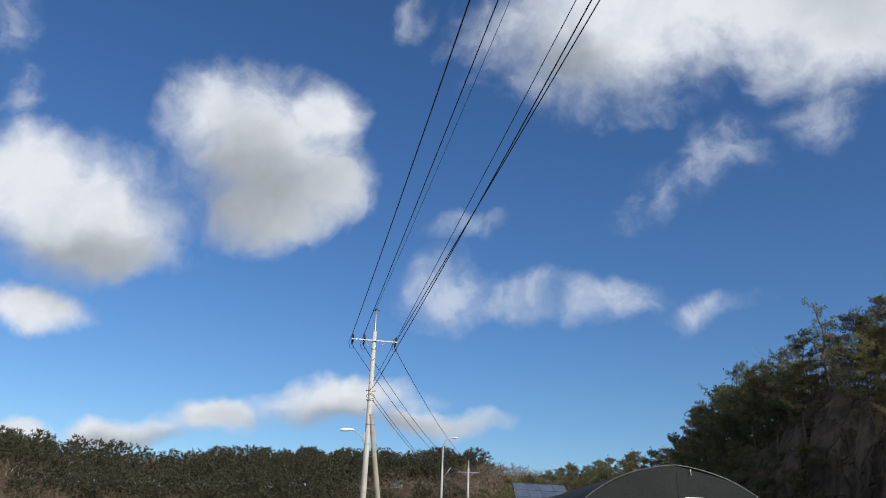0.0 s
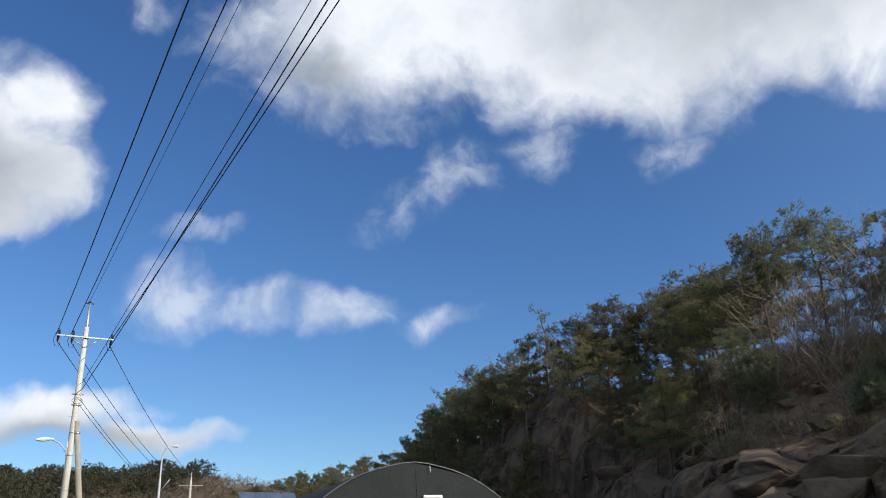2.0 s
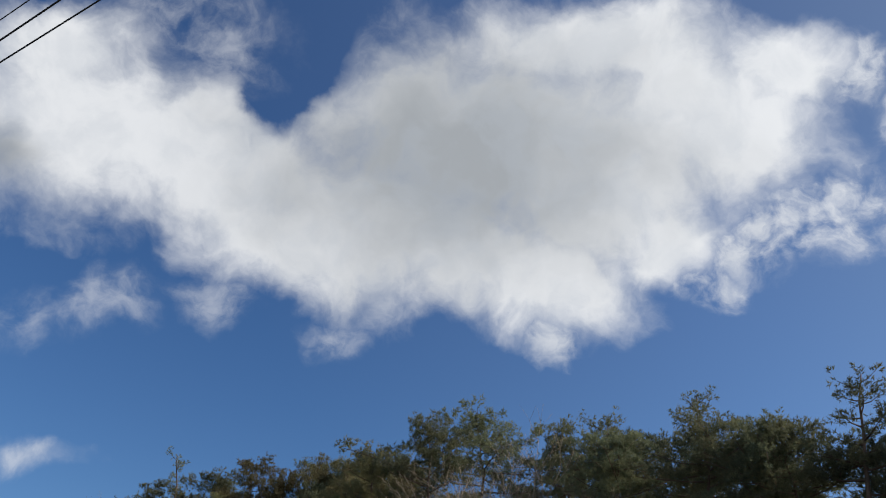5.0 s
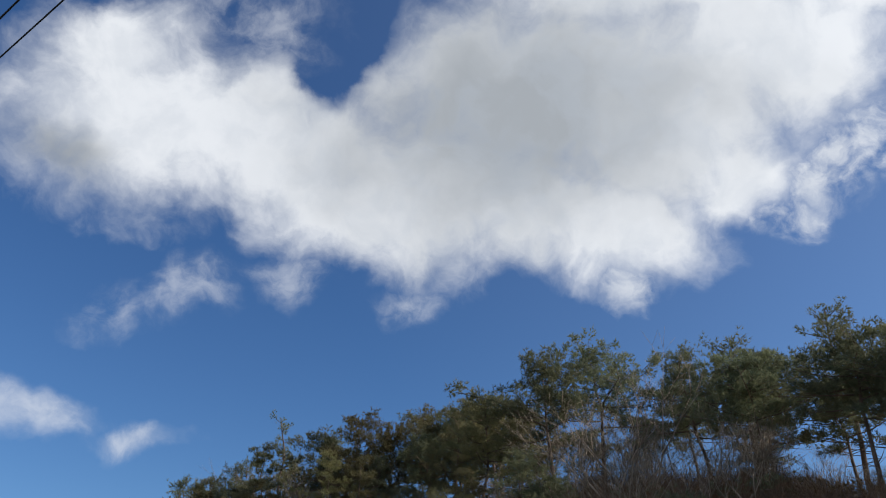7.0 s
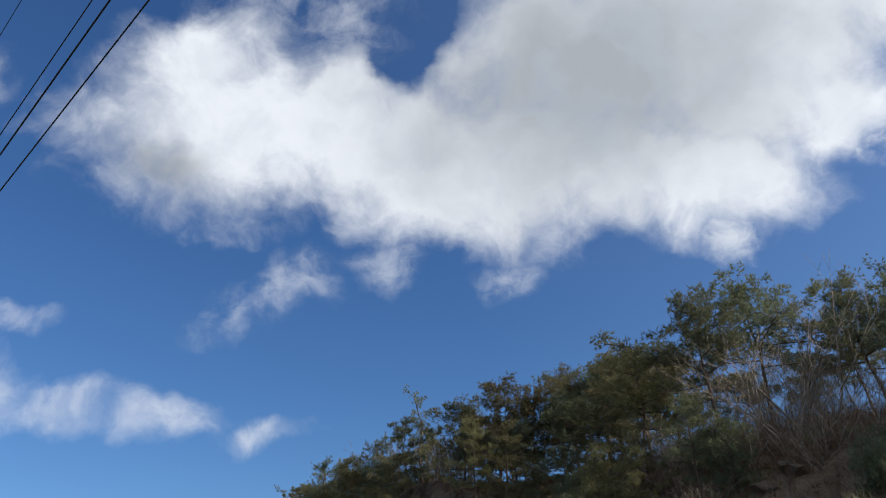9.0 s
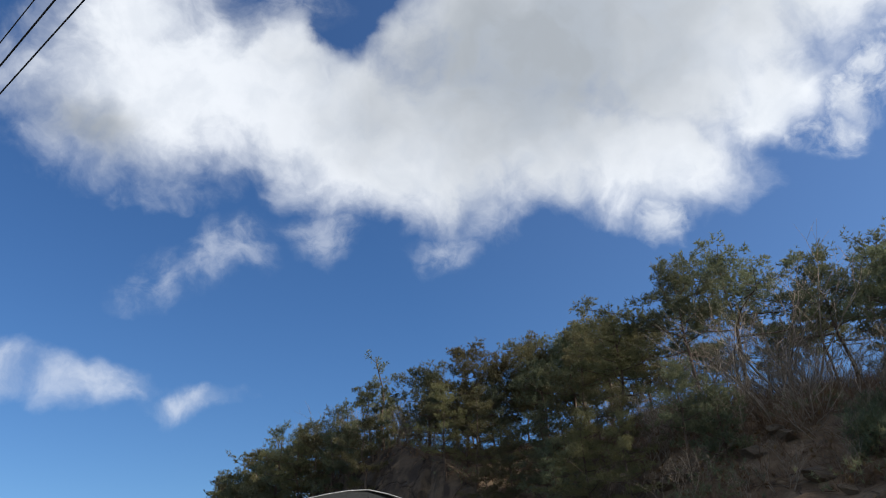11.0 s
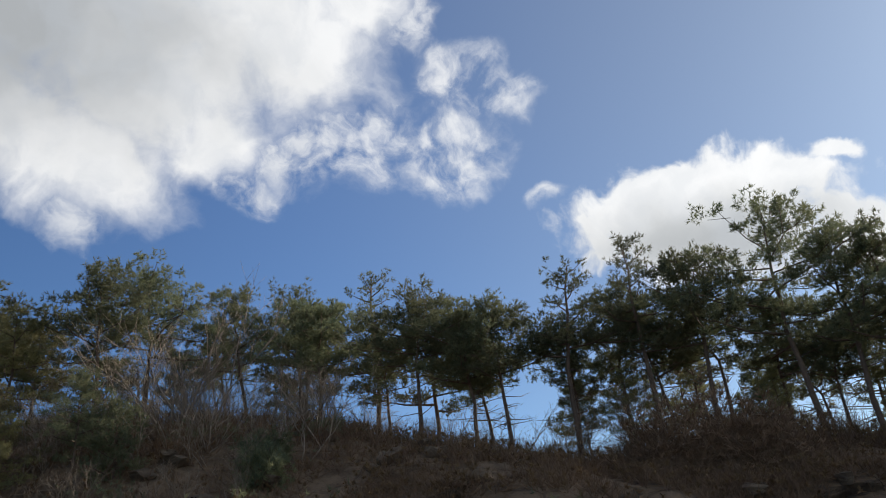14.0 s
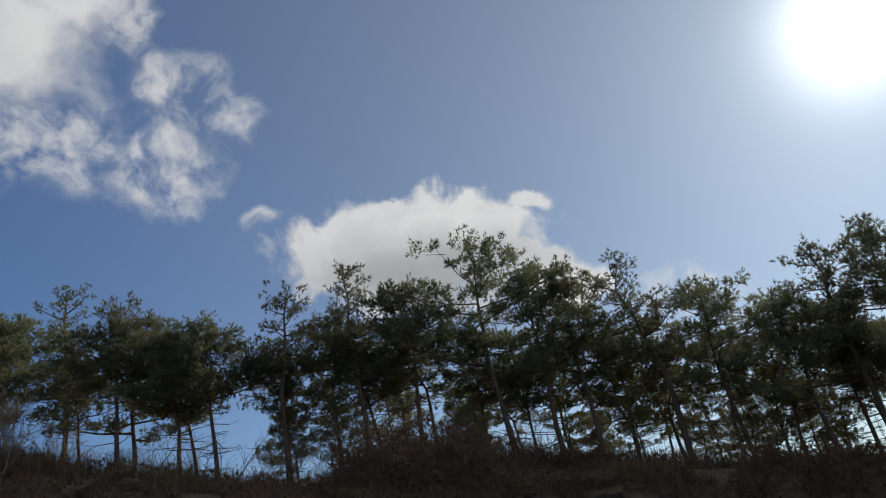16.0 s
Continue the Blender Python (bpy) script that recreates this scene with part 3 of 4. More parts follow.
    # dead stubs under the crown
    for k in range(18):
        f = rng.uniform(bare * 0.3, bare)
        w = rng.uniform(0, 6.28)
        root = on_axis(f)
        L = rng.uniform(0.5, 1.8)
        droop = np.array([math.cos(w), math.sin(w), rng.uniform(-0.25, 0.3)])
        wood.append([(tuple(root), 0.024), (tuple(root + droop * L * 0.6), 0.014), (tuple(root + droop * L + np.array([0, 0, rng.uniform(-0.1, 0.3)])), 0.006)])
    spots, ups = sprays(rng, np.array(roots), np.array(tips), tufts, np.array(sizes)[:, None, None])
    tris = blades(rng, spots, ups, 8, 0.17 * blade, 0.026 * blade, 0.6, 0.06 * blade)
    v, fc = tubes(wood[:1], 8)
    v2, fc2 = tubes(wood[1:], 3)
    fc += [tuple(k + len(v) for k in face) for face in fc2]
    v += v2
    return mesh_of("trunk", v, fc, BARK, True), tri_mesh("crown", tris, needles)


def pine(label, foot, seed, height, radius, group="pines on the hill", **shape):
    root = new("pine_tree")
    root.location = foot
    tagged(root, label, "tree", group)
    trunk, crown = pine_meshes(seed, height, radius, **shape)
    part("trunk", trunk, BARK, root)
    part("crown", crown, NEEDLES, root)
    return root


# Pines that stand out on the skyline: x, y, top, crown radius, bare share, leader, lean of the top
SKYLINE = [
    (4.5, 62.9, 20.7, 1.5, 0.12, 0.62, (-0.5, 0.1)),
    (8.2, 54.5, 18.3, 2.6, 0.3, 0.0, (0.2, 0)),
    (13.4, 57.3, 19.8, 2.6, 0.35, 0.0, (-0.3, 0)),
    (12.4, 55.1, 19.1, 2.2, 0.35, 0.2, (-0.4, 0)),
    (18.2, 55.8, 21.1, 2.9, 0.4, 0.0, (0.5, 0)),
    (15.1, 53.6, 19.5, 2.4, 0.4, 0.0, (0, 0)),
    (14.2, 53.0, 18.7, 2.1, 0.4, 0.0, (0.3, 0)),
    (14.9, 50.0, 18.5, 2.2, 0.42, 0.15, (-0.3, 0)),
    (14.9, 46.0, 16.5, 2.0, 0.42, 0.0, (0.2, 0)),
    (6.9, 58.0, 18.1, 1.9, 0.35, 0.0, (0.2, 0)),
    (10.2, 55.0, 17.6, 2.0, 0.35, 0.0, (0, 0)),
    (2.7, 64.0, 17.3, 1.5, 0.15, 0.3, (0.2, 0)),
    (-1.4, 66.0, 16.5, 1.6, 0.15, 0.25, (0.3, 0)),
    (19.9, 34.0, 15.5, 2.0, 0.5, 0.0, (0.2, 0)),
    (13.3, 39.7, 16.6, 2.2, 0.48, 0.0, (-0.3, 0)),
    (17.0, 41.2, 18.3, 2.7, 0.5, 0.0, (0.3, 0.2)),
    (21.0, 40.3, 18.1, 2.2, 0.48, 0.0, (-1.0, 0.3)),
    (21.6, 36.6, 17.4, 1.9, 0.45, 0.3, (-0.2, 0)),
    (23.8, 38.0, 17.6, 2.3, 0.45, 0.0, (0.2, 0)),
    (27.2, 36.1, 20.0, 2.2, 0.55, 0.22, (0, 0)),
    (21.5, 30.2, 15.0, 2.5, 0.58, 0.0, (0.3, 0)),
    (22.2, 28.5, 14.2, 2.4, 0.58, 0.0, (-0.2, 0.2)),
    (22.8, 26.9, 13.9, 2.4, 0.58, 0.0, (0.2, 0)),
    (23.6, 23.8, 15.3, 1.8, 0.5, 0.36, (0.9, -0.5)),
    (24.2, 21.6, 15.7, 1.9, 0.5, 0.32, (0, 0)),
    (24.8, 19.6, 14.7, 2.4, 0.5, 0.0, (0.2, 0)),
    (25.3, 16.2, 16.0, 2.7, 0.42, 0.0, (0, 0)),
    (25.4, 14.6, 14.2, 2.2, 0.48, 0.0, (0.2, 0.1)),
    (25.4, 13.1, 13.6, 2.1, 0.5, 0.0, (0.1, 0)),
    (25.3, 10.6, 13.6, 2.3, 0.5, 0.3, (0.7, 0.5)),
    (24.7, 8.0, 11.6, 2.3, 0.5, 0.0, (0.3, 0)),
    (24.2, 5.4, 10.3, 1.9, 0.45, 0.0, (0.3, 0)),
    (23.8, 4.1, 11.8, 1.7, 0.5, 0.28, (0.5, 0.3)),
    (23.3, 2.0, 12.0, 2.3, 0.45, 0.0, (0.2, 0.3)),
    (22.5, -0.2, 11.5, 2.4, 0.42, 0.0, (0.2, 0.3)),
    (-1.2, 78.5, 19.5, 2.1, 0.25, 0.3, (0, 0)),
    (-3.6, 78.0, 17.3, 1.9, 0.2, 0.2, (0.2, 0)),
    (0.6, 68.0, 17.2, 1.8, 0.15, 0.3, (-0.3, 0)),
    (2.0, 63.0, 16.6, 1.8, 0.15, 0.25, (0.3, 0)),
    (-8.1, 92.6, 14.0, 2.2, 0.2, 0.0, (0, 0)),
    (29.2, 33.4, 18.0, 2.5, 0.55, 0.0, (0.3, 0)),
]


def skyline_pines():
    for i, (x, y, top, radius, bare, leader, lean) in enumerate(SKYLINE):
        z = hill_z(x - lean[0], y - lean[1]) - 0.1
        label = "slender young pine with a thin upright leader" if leader > 0.28 else "dark green pine with a flat spreading crown"
        needles = SUNNY_NEEDLES if i in (1, 3, 7, 8, 10) else NEEDLES
        pine(label, (x - lean[0], y - lean[1], z), 100 + i, top - z - (0.35 if leader else 0.75), radius * (1.0 if leader > 0.28 else 1.12), bare=bare, leader=leader, lean=lean,
             limbs=18 if leader > 0.4 else 19, needles=needles)


skyline_pines()


def filler_pines():
    """Shorter pines between those of the skyline, from a few grown shapes."""
    rng = random.Random(5)
    shapes = [pine("dark green pine with a spreading crown over a bare trunk", (0, 0, -60), 300 + k, 7.2 + 0.4 * (k % 6), 2.1 + 0.1 * (k % 6),
                   bare=(0.57, 0.62, 0.46, 0.59, 0.32, 0.25, 0.2, 0.15)[k], limbs=16 if k < 6 else 12, lean=((0.5, 0), (-0.4, 0.3), (0.2, -0.4), (0.9, 0.2), (-0.2, 0), (0.3, 0), (-0.2, 0), (0.3, 0))[k],
                   needles=SUNNY_NEEDLES if k in (2, 5, 7) else NEEDLES, tufts=8 if k < 6 else 5, blade=1.0 if k < 6 else 1.5) for k in range(8)]
    taken = [(x, y) for x, y, *_ in SKYLINE]
    used = set()

    def plant(s, u, kinds, size, gap):
        p = on_hill(s, u)
        if min((p.x - a) ** 2 + (p.y - b) ** 2 for a, b in taken) < gap * gap:
            return
        taken.append((p.x, p.y))
        k = rng.choice(kinds)
        ceiling = min(SKYLINE, key=lambda t: (t[0] - p.x) ** 2 + (t[1] - p.y) ** 2)[2]
        size = min(size, max(0.3, (ceiling - 1.0 - p.z) / (7.4 + 0.4 * (k % 6))))
        turn = pose(p.x, p.y, p.z - 0.1, rng.uniform(-3, 3), rng.uniform(-3, 3), rng.uniform(0, 360)) @ Matrix.Scale(size, 4)
        if k not in used:
            used.add(k)
            shapes[k].matrix_basis = turn
        else:
            made = copy_thing(shapes[k], turn)
            made.scale = (size, size, size)

    for _ in range(170):
        plant(rng.uniform(6.3, 9.3), rng.uniform(1.9, 2.2), (0, 1, 3), rng.uniform(0.82, 1.0), 1.9)
    for _ in range(230):
        plant(rng.uniform(9.3, 12.6), rng.uniform(1.88, 2.3), (0, 1, 2, 3), rng.uniform(0.68, 0.95), 1.8)
    for _ in range(80):
        plant(rng.uniform(8.4, 12.6), rng.uniform(1.95, 2.55), (0, 2, 3), rng.uniform(0.6, 0.85), 1.5)
    for _ in range(90):
        plant(rng.uniform(8.2, 12.6), rng.uniform(1.9, 2.4), (4, 5), rng.uniform(0.26, 0.44), 1.1)
    for _ in range(90):
        plant(rng.uniform(3.0, 4.65), rng.uniform(1.35, 2.2), (0, 1, 2, 4, 5), rng.uniform(0.62, 0.85), 2.6)
    for _ in range(34):
        plant(rng.uniform(4.9, 6.3), rng.uniform(1.8, 2.3), (0, 1, 3), rng.uniform(0.6, 0.9), 2.3)
    for _ in range(130):
        plant(rng.uniform(1.0, 3.0), rng.uniform(0.7, 2.1), (6, 7, 7), rng.uniform(0.55, 0.8), 2.2)
    for _ in range(190):
        plant(rng.uniform(0.25, 1.3), rng.uniform(0.7, 2.1), (6, 7, 7), rng.uniform(0.6, 0.9), 2.4)
    for _ in range(80):
        plant(rng.uniform(1.9, 3.0), rng.uniform(0.15, 1.0), (6, 7), rng.uniform(0.5, 0.75), 1.4)
    for _ in range(26):
        plant(rng.uniform(3.55, 4.7), rng.uniform(0.55, 1.05), (4, 5), rng.uniform(0.42, 0.6), 1.5)
    for _ in range(46):
        plant(rng.uniform(3.3, 4.6), rng.uniform(0.85, 1.35), (4, 5), rng.uniform(0.4, 0.6), 1.6)
    for _ in range(22):
        plant(rng.uniform(4.3, 5.1), rng.uniform(0.9, 1.45), (4, 5), rng.uniform(0.34, 0.52), 1.5)
    for k, ob in enumerate(shapes):
        if k not in used:
            for o in (*ob.children, ob):
                bpy.data.objects.remove(o)


filler_pines()


def junipers():
    """Low dark evergreens that stand alone on the bank."""
    for seed, x, y, height, radius, label in ((1, 11.3, 35.6, 2.3, 1.3, "small dark columnar juniper on the bank"), (2, 13.6, 31.4, 0.8, 1.5, "low spreading dark juniper bush on the bank"),
                                              (3, 14.6, 32.2, 0.7, 1.3, "low spreading dark juniper bush on the bank")):
        root = new("juniper")
        root.location = (x, y, hill_z(x, y) - 0.1)
        tagged(root, label, "shrub", "junipers on the bank")
        trunk, crown = pine_meshes(700 + seed, height, radius, bare=0.04, limbs=26, tufts=12, leader=0.95)
        part("trunk", trunk, BARK, root)
        part("crown", crown, NEEDLES, root)


junipers()


def bare_tree_mesh(seed, height, sparse=1.0):
    """A leafless tree or shrub that forks again and again from several stems."""
    rng = random.Random(seed)
    paths = []

    def grow(p, d, length, r, depth):
        mid = p + d * length * 0.5 + Vector((rng.gauss(0, 0.06), rng.gauss(0, 0.06), 0)) * length
        end = p + d * length
        paths.append([(p, r), (mid, r * 0.85), (end, r * 0.65)] if depth > 2 else [(p, r), (end, r * 0.6)])
        if depth == 0:
            return
        for _ in range(rng.choice((2, 3, 3))):
            turn = Vector((rng.gauss(0, 0.46), rng.gauss(0, 0.46), rng.gauss(0.12, 0.22)))
            grow(p + d * length * rng.uniform(0.6, 1.0), (d + turn).normalized(), length * rng.uniform(0.6, 0.85), max(r * 0.55, 0.005), depth - 1)

    for _ in range(rng.choice((2, 3, 4))):
        d = Vector((rng.gauss(0, 0.36), rng.gauss(0, 0.36), 1)).normalized()
        grow(Vector((rng.gauss(0, 0.15), rng.gauss(0, 0.15), -0.2)), d, height * 0.33, 0.0085 * height, 4)
    return tube_mesh("branches", paths, GREY_BARK, 3)


def bare_trees():
    rng = random.Random(11)
    shapes = [bare_tree_mesh(40 + k, 3.6 + 0.5 * k) for k in range(5)]

    def stand(p, size, label="leafless grey-brown tree with many thin branches"):
        ob = new("bare_tree", shapes[rng.randrange(5)])
        ob.matrix_basis = pose(p[0], p[1], p[2] - 0.1, rng.uniform(-8, 8), rng.uniform(-8, 8), rng.uniform(0, 360)) @ Matrix.Scale(size, 4)
        tagged(ob, label, "bare tree", "leafless trees on the slope")

    def plant(s, u, size):
        stand(on_hill(s, u), size)

    for x, y, size in ((14.2, 36.3, 1.3), (13.2, 37.2, 1.15), (15.9, 37.2, 1.25), (16.6, 38.8, 1.15), (15.0, 35.6, 0.9), (18.6, 39.4, 1.1), (12.0, 37.4, 0.8), (11.6, 39.6, 0.9), (17.8, 38.2, 0.85)):
        stand((x, y, hill_z(x, y)), size, "pale many-stemmed leafless tree on the brown slope")
    for _ in range(52):
        plant(rng.uniform(4.3, 6.4), rng.uniform(1.25, 2.05), rng.uniform(0.5, 0.92))
    for _ in range(24):
        plant(rng.uniform(4.2, 6.0), rng.uniform(1.0, 1.4), rng.uniform(0.3, 0.55))
    for _ in range(42):
        plant(rng.uniform(6.4, 12.5), rng.uniform(1.75, 2.2), rng.uniform(0.42, 0.8))
    for _ in range(12):
        plant(rng.uniform(5.0, 7.4), rng.uniform(2.0, 2.35), rng.uniform(0.6, 0.9))
    for _ in range(14):
        plant(rng.uniform(2.5, 3.4), rng.uniform(1.3, 2.0), rng.uniform(0.8, 1.25))


bare_trees()


def undergrowth():
    """Brown brush, dry leaves and low evergreen scrub all over the slope."""
    rng = np.random.default_rng(3)
    pick = random.Random(4)
    spots, ups, leaf, leaf_up, green, green_up = [], [], [], [], [], []
    for k in range(20500):
        s = pick.uniform(1.5, 12.9)
        u = pick.uniform(0.92, 2.2)
        if s > 6.2:
            u = pick.uniform(0.55, 2.2)
        if k > 13000:
            s, u = pick.uniform(6.2, 12.9), pick.uniform(0.1, 1.75)
        elif k > 11800:
            s, u = pick.uniform(5.6, 12.9), pick.uniform(1.75, 2.15)
        p = on_hill(s, u)
        if noise.noise(p * 0.5) < -0.15:
            continue
        spots.append(p)
        ups.append((0, 0, 1.0))
        if pick.random() < 0.5:
            leaf.append(p + Vector((pick.gauss(0, 0.4), pick.gauss(0, 0.4), pick.uniform(0.0, 0.5))))
            leaf_up.append((0, 0, 0.4))
        if noise.noise(p * 0.35 + Vector((9, 0, 0))) > 0.22:
            for _ in range(3 if s < 7 else 0):
                green.append(p + Vector((pick.gauss(0, 0.35), pick.gauss(0, 0.35), pick.uniform(0.05, 0.7))))
                green_up.append((0, 0, 0.4))
    stalks = blades(rng, np.array(spots), np.array(ups), 6, 0.7, 0.020, 0.85)
    brow = []
    for k in range(1900):
        p = on_hill(pick.uniform(4.6, 12.6), pick.uniform(1.6, 2.15)) if k > 500 else on_hill(pick.uniform(4.5, 6.6), pick.uniform(1.3, 2.15))
        brow.append(p)
    tall = blades(rng, np.array(brow), np.tile((0.0, 0.0, 1.0), (len(brow), 1)), 6, 1.0, 0.022, 0.45)
    forks = blades(rng, np.array(brow) + np.array((0, 0, 0.45)), np.tile((0.0, 0.0, 1.0), (len(brow), 1)), 6, 0.7, 0.016, 0.9)
    stalks = np.concatenate([stalks, tall, forks])
    tagged(new("brush", tri_mesh("brush", stalks, TWIG)), "dry brown brush and twigs covering the slope", "undergrowth", kind="stuff")
    litter = blades(rng, np.array(leaf), np.array(leaf_up), 13, 0.13, 0.055, 0.9)
    tagged(new("dry_leaves", tri_mesh("dry_leaves", litter, DRY_LEAVES)), "withered brown leaves on the brush", "leaves", kind="stuff")
    low = blades(rng, np.array(green), np.array(green_up), 11, 0.20, 0.024, 0.9)
    tagged(new("evergreen_scrub", tri_mesh("evergreen_scrub", low, NEEDLES)), "low dark evergreen scrub", "undergrowth", kind="stuff")


undergrowth()


def thicket(places):
    """A heap of tangled brown shrubs at the edge of the bank."""
    rng = np.random.default_rng(17)
    spots, ups = [], []
    for x, y, wide, high in places:
        z = hill_z(x, y)
        v = rng.normal(0, 1, (900, 3))
        v /= np.linalg.norm(v, axis=1)[:, None]
        v[:, 2] = np.abs(v[:, 2])
        lump = 1 + 0.22 * np.sin(v[:, 0] * 7 + x) * np.cos(v[:, 1] * 6 + y)
        spots.append(np.array([x, y, z - 0.2]) + v * (rng.uniform(0.25, 1.0, 900) ** 0.5 * lump)[:, None] * np.array([wide, wide, high]))
        ups.append(v + np.array([0, 0, 0.6]))
    tris = blades(rng, np.concatenate(spots), np.concatenate(ups), 7, 0.36, 0.03, 0.7)
    tagged(new("thicket", tri_mesh("thicket", tris, TWIG)), "dark heap of tangled leafless shrubs on the bank", "undergrowth", kind="stuff")


thicket([(19.1, 20.5, 1.7, 2.2), (19.9, 19.1, 2.2, 2.8), (19.7, 17.6, 1.7, 2.2)])


# ---- rocks ----
def boulder_mesh(seed, flat=0.7):
    """An angular granite block with broken corners and rough faces."""
    rng = random.Random(seed)
    bm = bmesh.new()
    corners = [bm.verts.new(Vector((rng.gauss(0, 1), rng.gauss(0, 1), rng.gauss(0, 1))).normalized() * rng.uniform(0.82, 1.0)) for _ in range(15)]
    made = bmesh.ops.convex_hull(bm, input=corners)
    bmesh.ops.delete(bm, geom=list({g for g in made["geom_interior"] + made["geom_unused"] if isinstance(g, bmesh.types.BMVert)}), context="VERTS")
    bmesh.ops.bevel(bm, geom=bm.edges[:], offset=0.055, segments=2, affect="EDGES", profile=0.6)
    bmesh.ops.triangulate(bm, faces=bm.faces[:])
    bmesh.ops.subdivide_edges(bm, edges=[e for e in bm.edges if e.calc_length() > 0.22], cuts=4, use_grid_fill=True)
    bmesh.ops.triangulate(bm, faces=bm.faces[:])
    for v in bm.verts:
        v.co += v.co.normalized() * (0.07 * noise.noise(v.co * 1.6 + Vector((seed, 0, 0))) + 0.03 * noise.noise(v.co * 5 + Vector((seed, 0, 0))) - 0.05 * max(0.0, 0.12 - abs(noise.noise(v.co * 1.1 + Vector((0, seed, 0))))) / 0.12)
        v.co.z *= flat
    me = bpy.data.meshes.new("boulder")
    bm.to_mesh(me)
    bm.free()
    me.materials.append(STONE)
    return me


def boulders():
    rng = random.Random(21)
    shapes = [boulder_mesh(k, 0.62 + 0.08 * (k % 4)) for k in range(7)]
    places = [(10.1, 31.5, 4.55, 2.0), (9.0, 31.1, 3.9, 1.2), (11.2, 28.6, 4.05, 1.5), (15.0, 33.6, 6.6, 1.5), (13.2, 33.2, 5.9, 1.3), (9.6, 39.4, 5.8, 1.7),
              (8.2, 42.9, 4.8, 1.6), (11.8, 33.9, 5.7, 1.2), (9.2, 30.4, 3.3, 1.3), (10.5, 28.6, 3.3, 1.3), (12.5, 29.0, 4.7, 1.4), (11.4, 27.6, 2.8, 1.2), (7.1, 48.9, 6.0, 1.3)]
    for k, (x, y, z, size) in enumerate(places):
        z -= 0.15 * size
        ob = new("boulder", shapes[k % 7])
        ob.matrix_basis = pose(x, y, z, rng.uniform(-12, 12), rng.uniform(-12, 12), rng.uniform(0, 360)) @ Matrix.Diagonal((size * 1.2, size * 1.1, size * 0.95, 1))
        tagged(ob, "large brown granite boulder set in the bank", "boulder", "boulders on the bank")


boulders()


def rubble():
    """Broken stones lying on the upper bank and the slope behind it."""
    rng = random.Random(33)
    shapes = [boulder_mesh(50 + k, 0.6) for k in range(4)]
    for k in range(54):
        p = on_hill(rng.uniform(4.5, 7.2), rng.uniform(0.85, 1.55)) if k < 40 else on_hill(rng.uniform(7.2, 12.0), rng.uniform(0.5, 1.3))
        size = rng.uniform(0.14, 0.5)
        ob = new("stone", shapes[rng.randrange(4)])
        ob.matrix_basis = pose(p.x, p.y, p.z + 0.4 * size, rng.uniform(-20, 20), rng.uniform(-20, 20), rng.uniform(0, 360)) @ Matrix.Diagonal((size * 1.3, size, size * 1.1, 1))
        tagged(ob, "broken brown granite stone lying on the slope", "stone", "stones on the slope")


rubble()


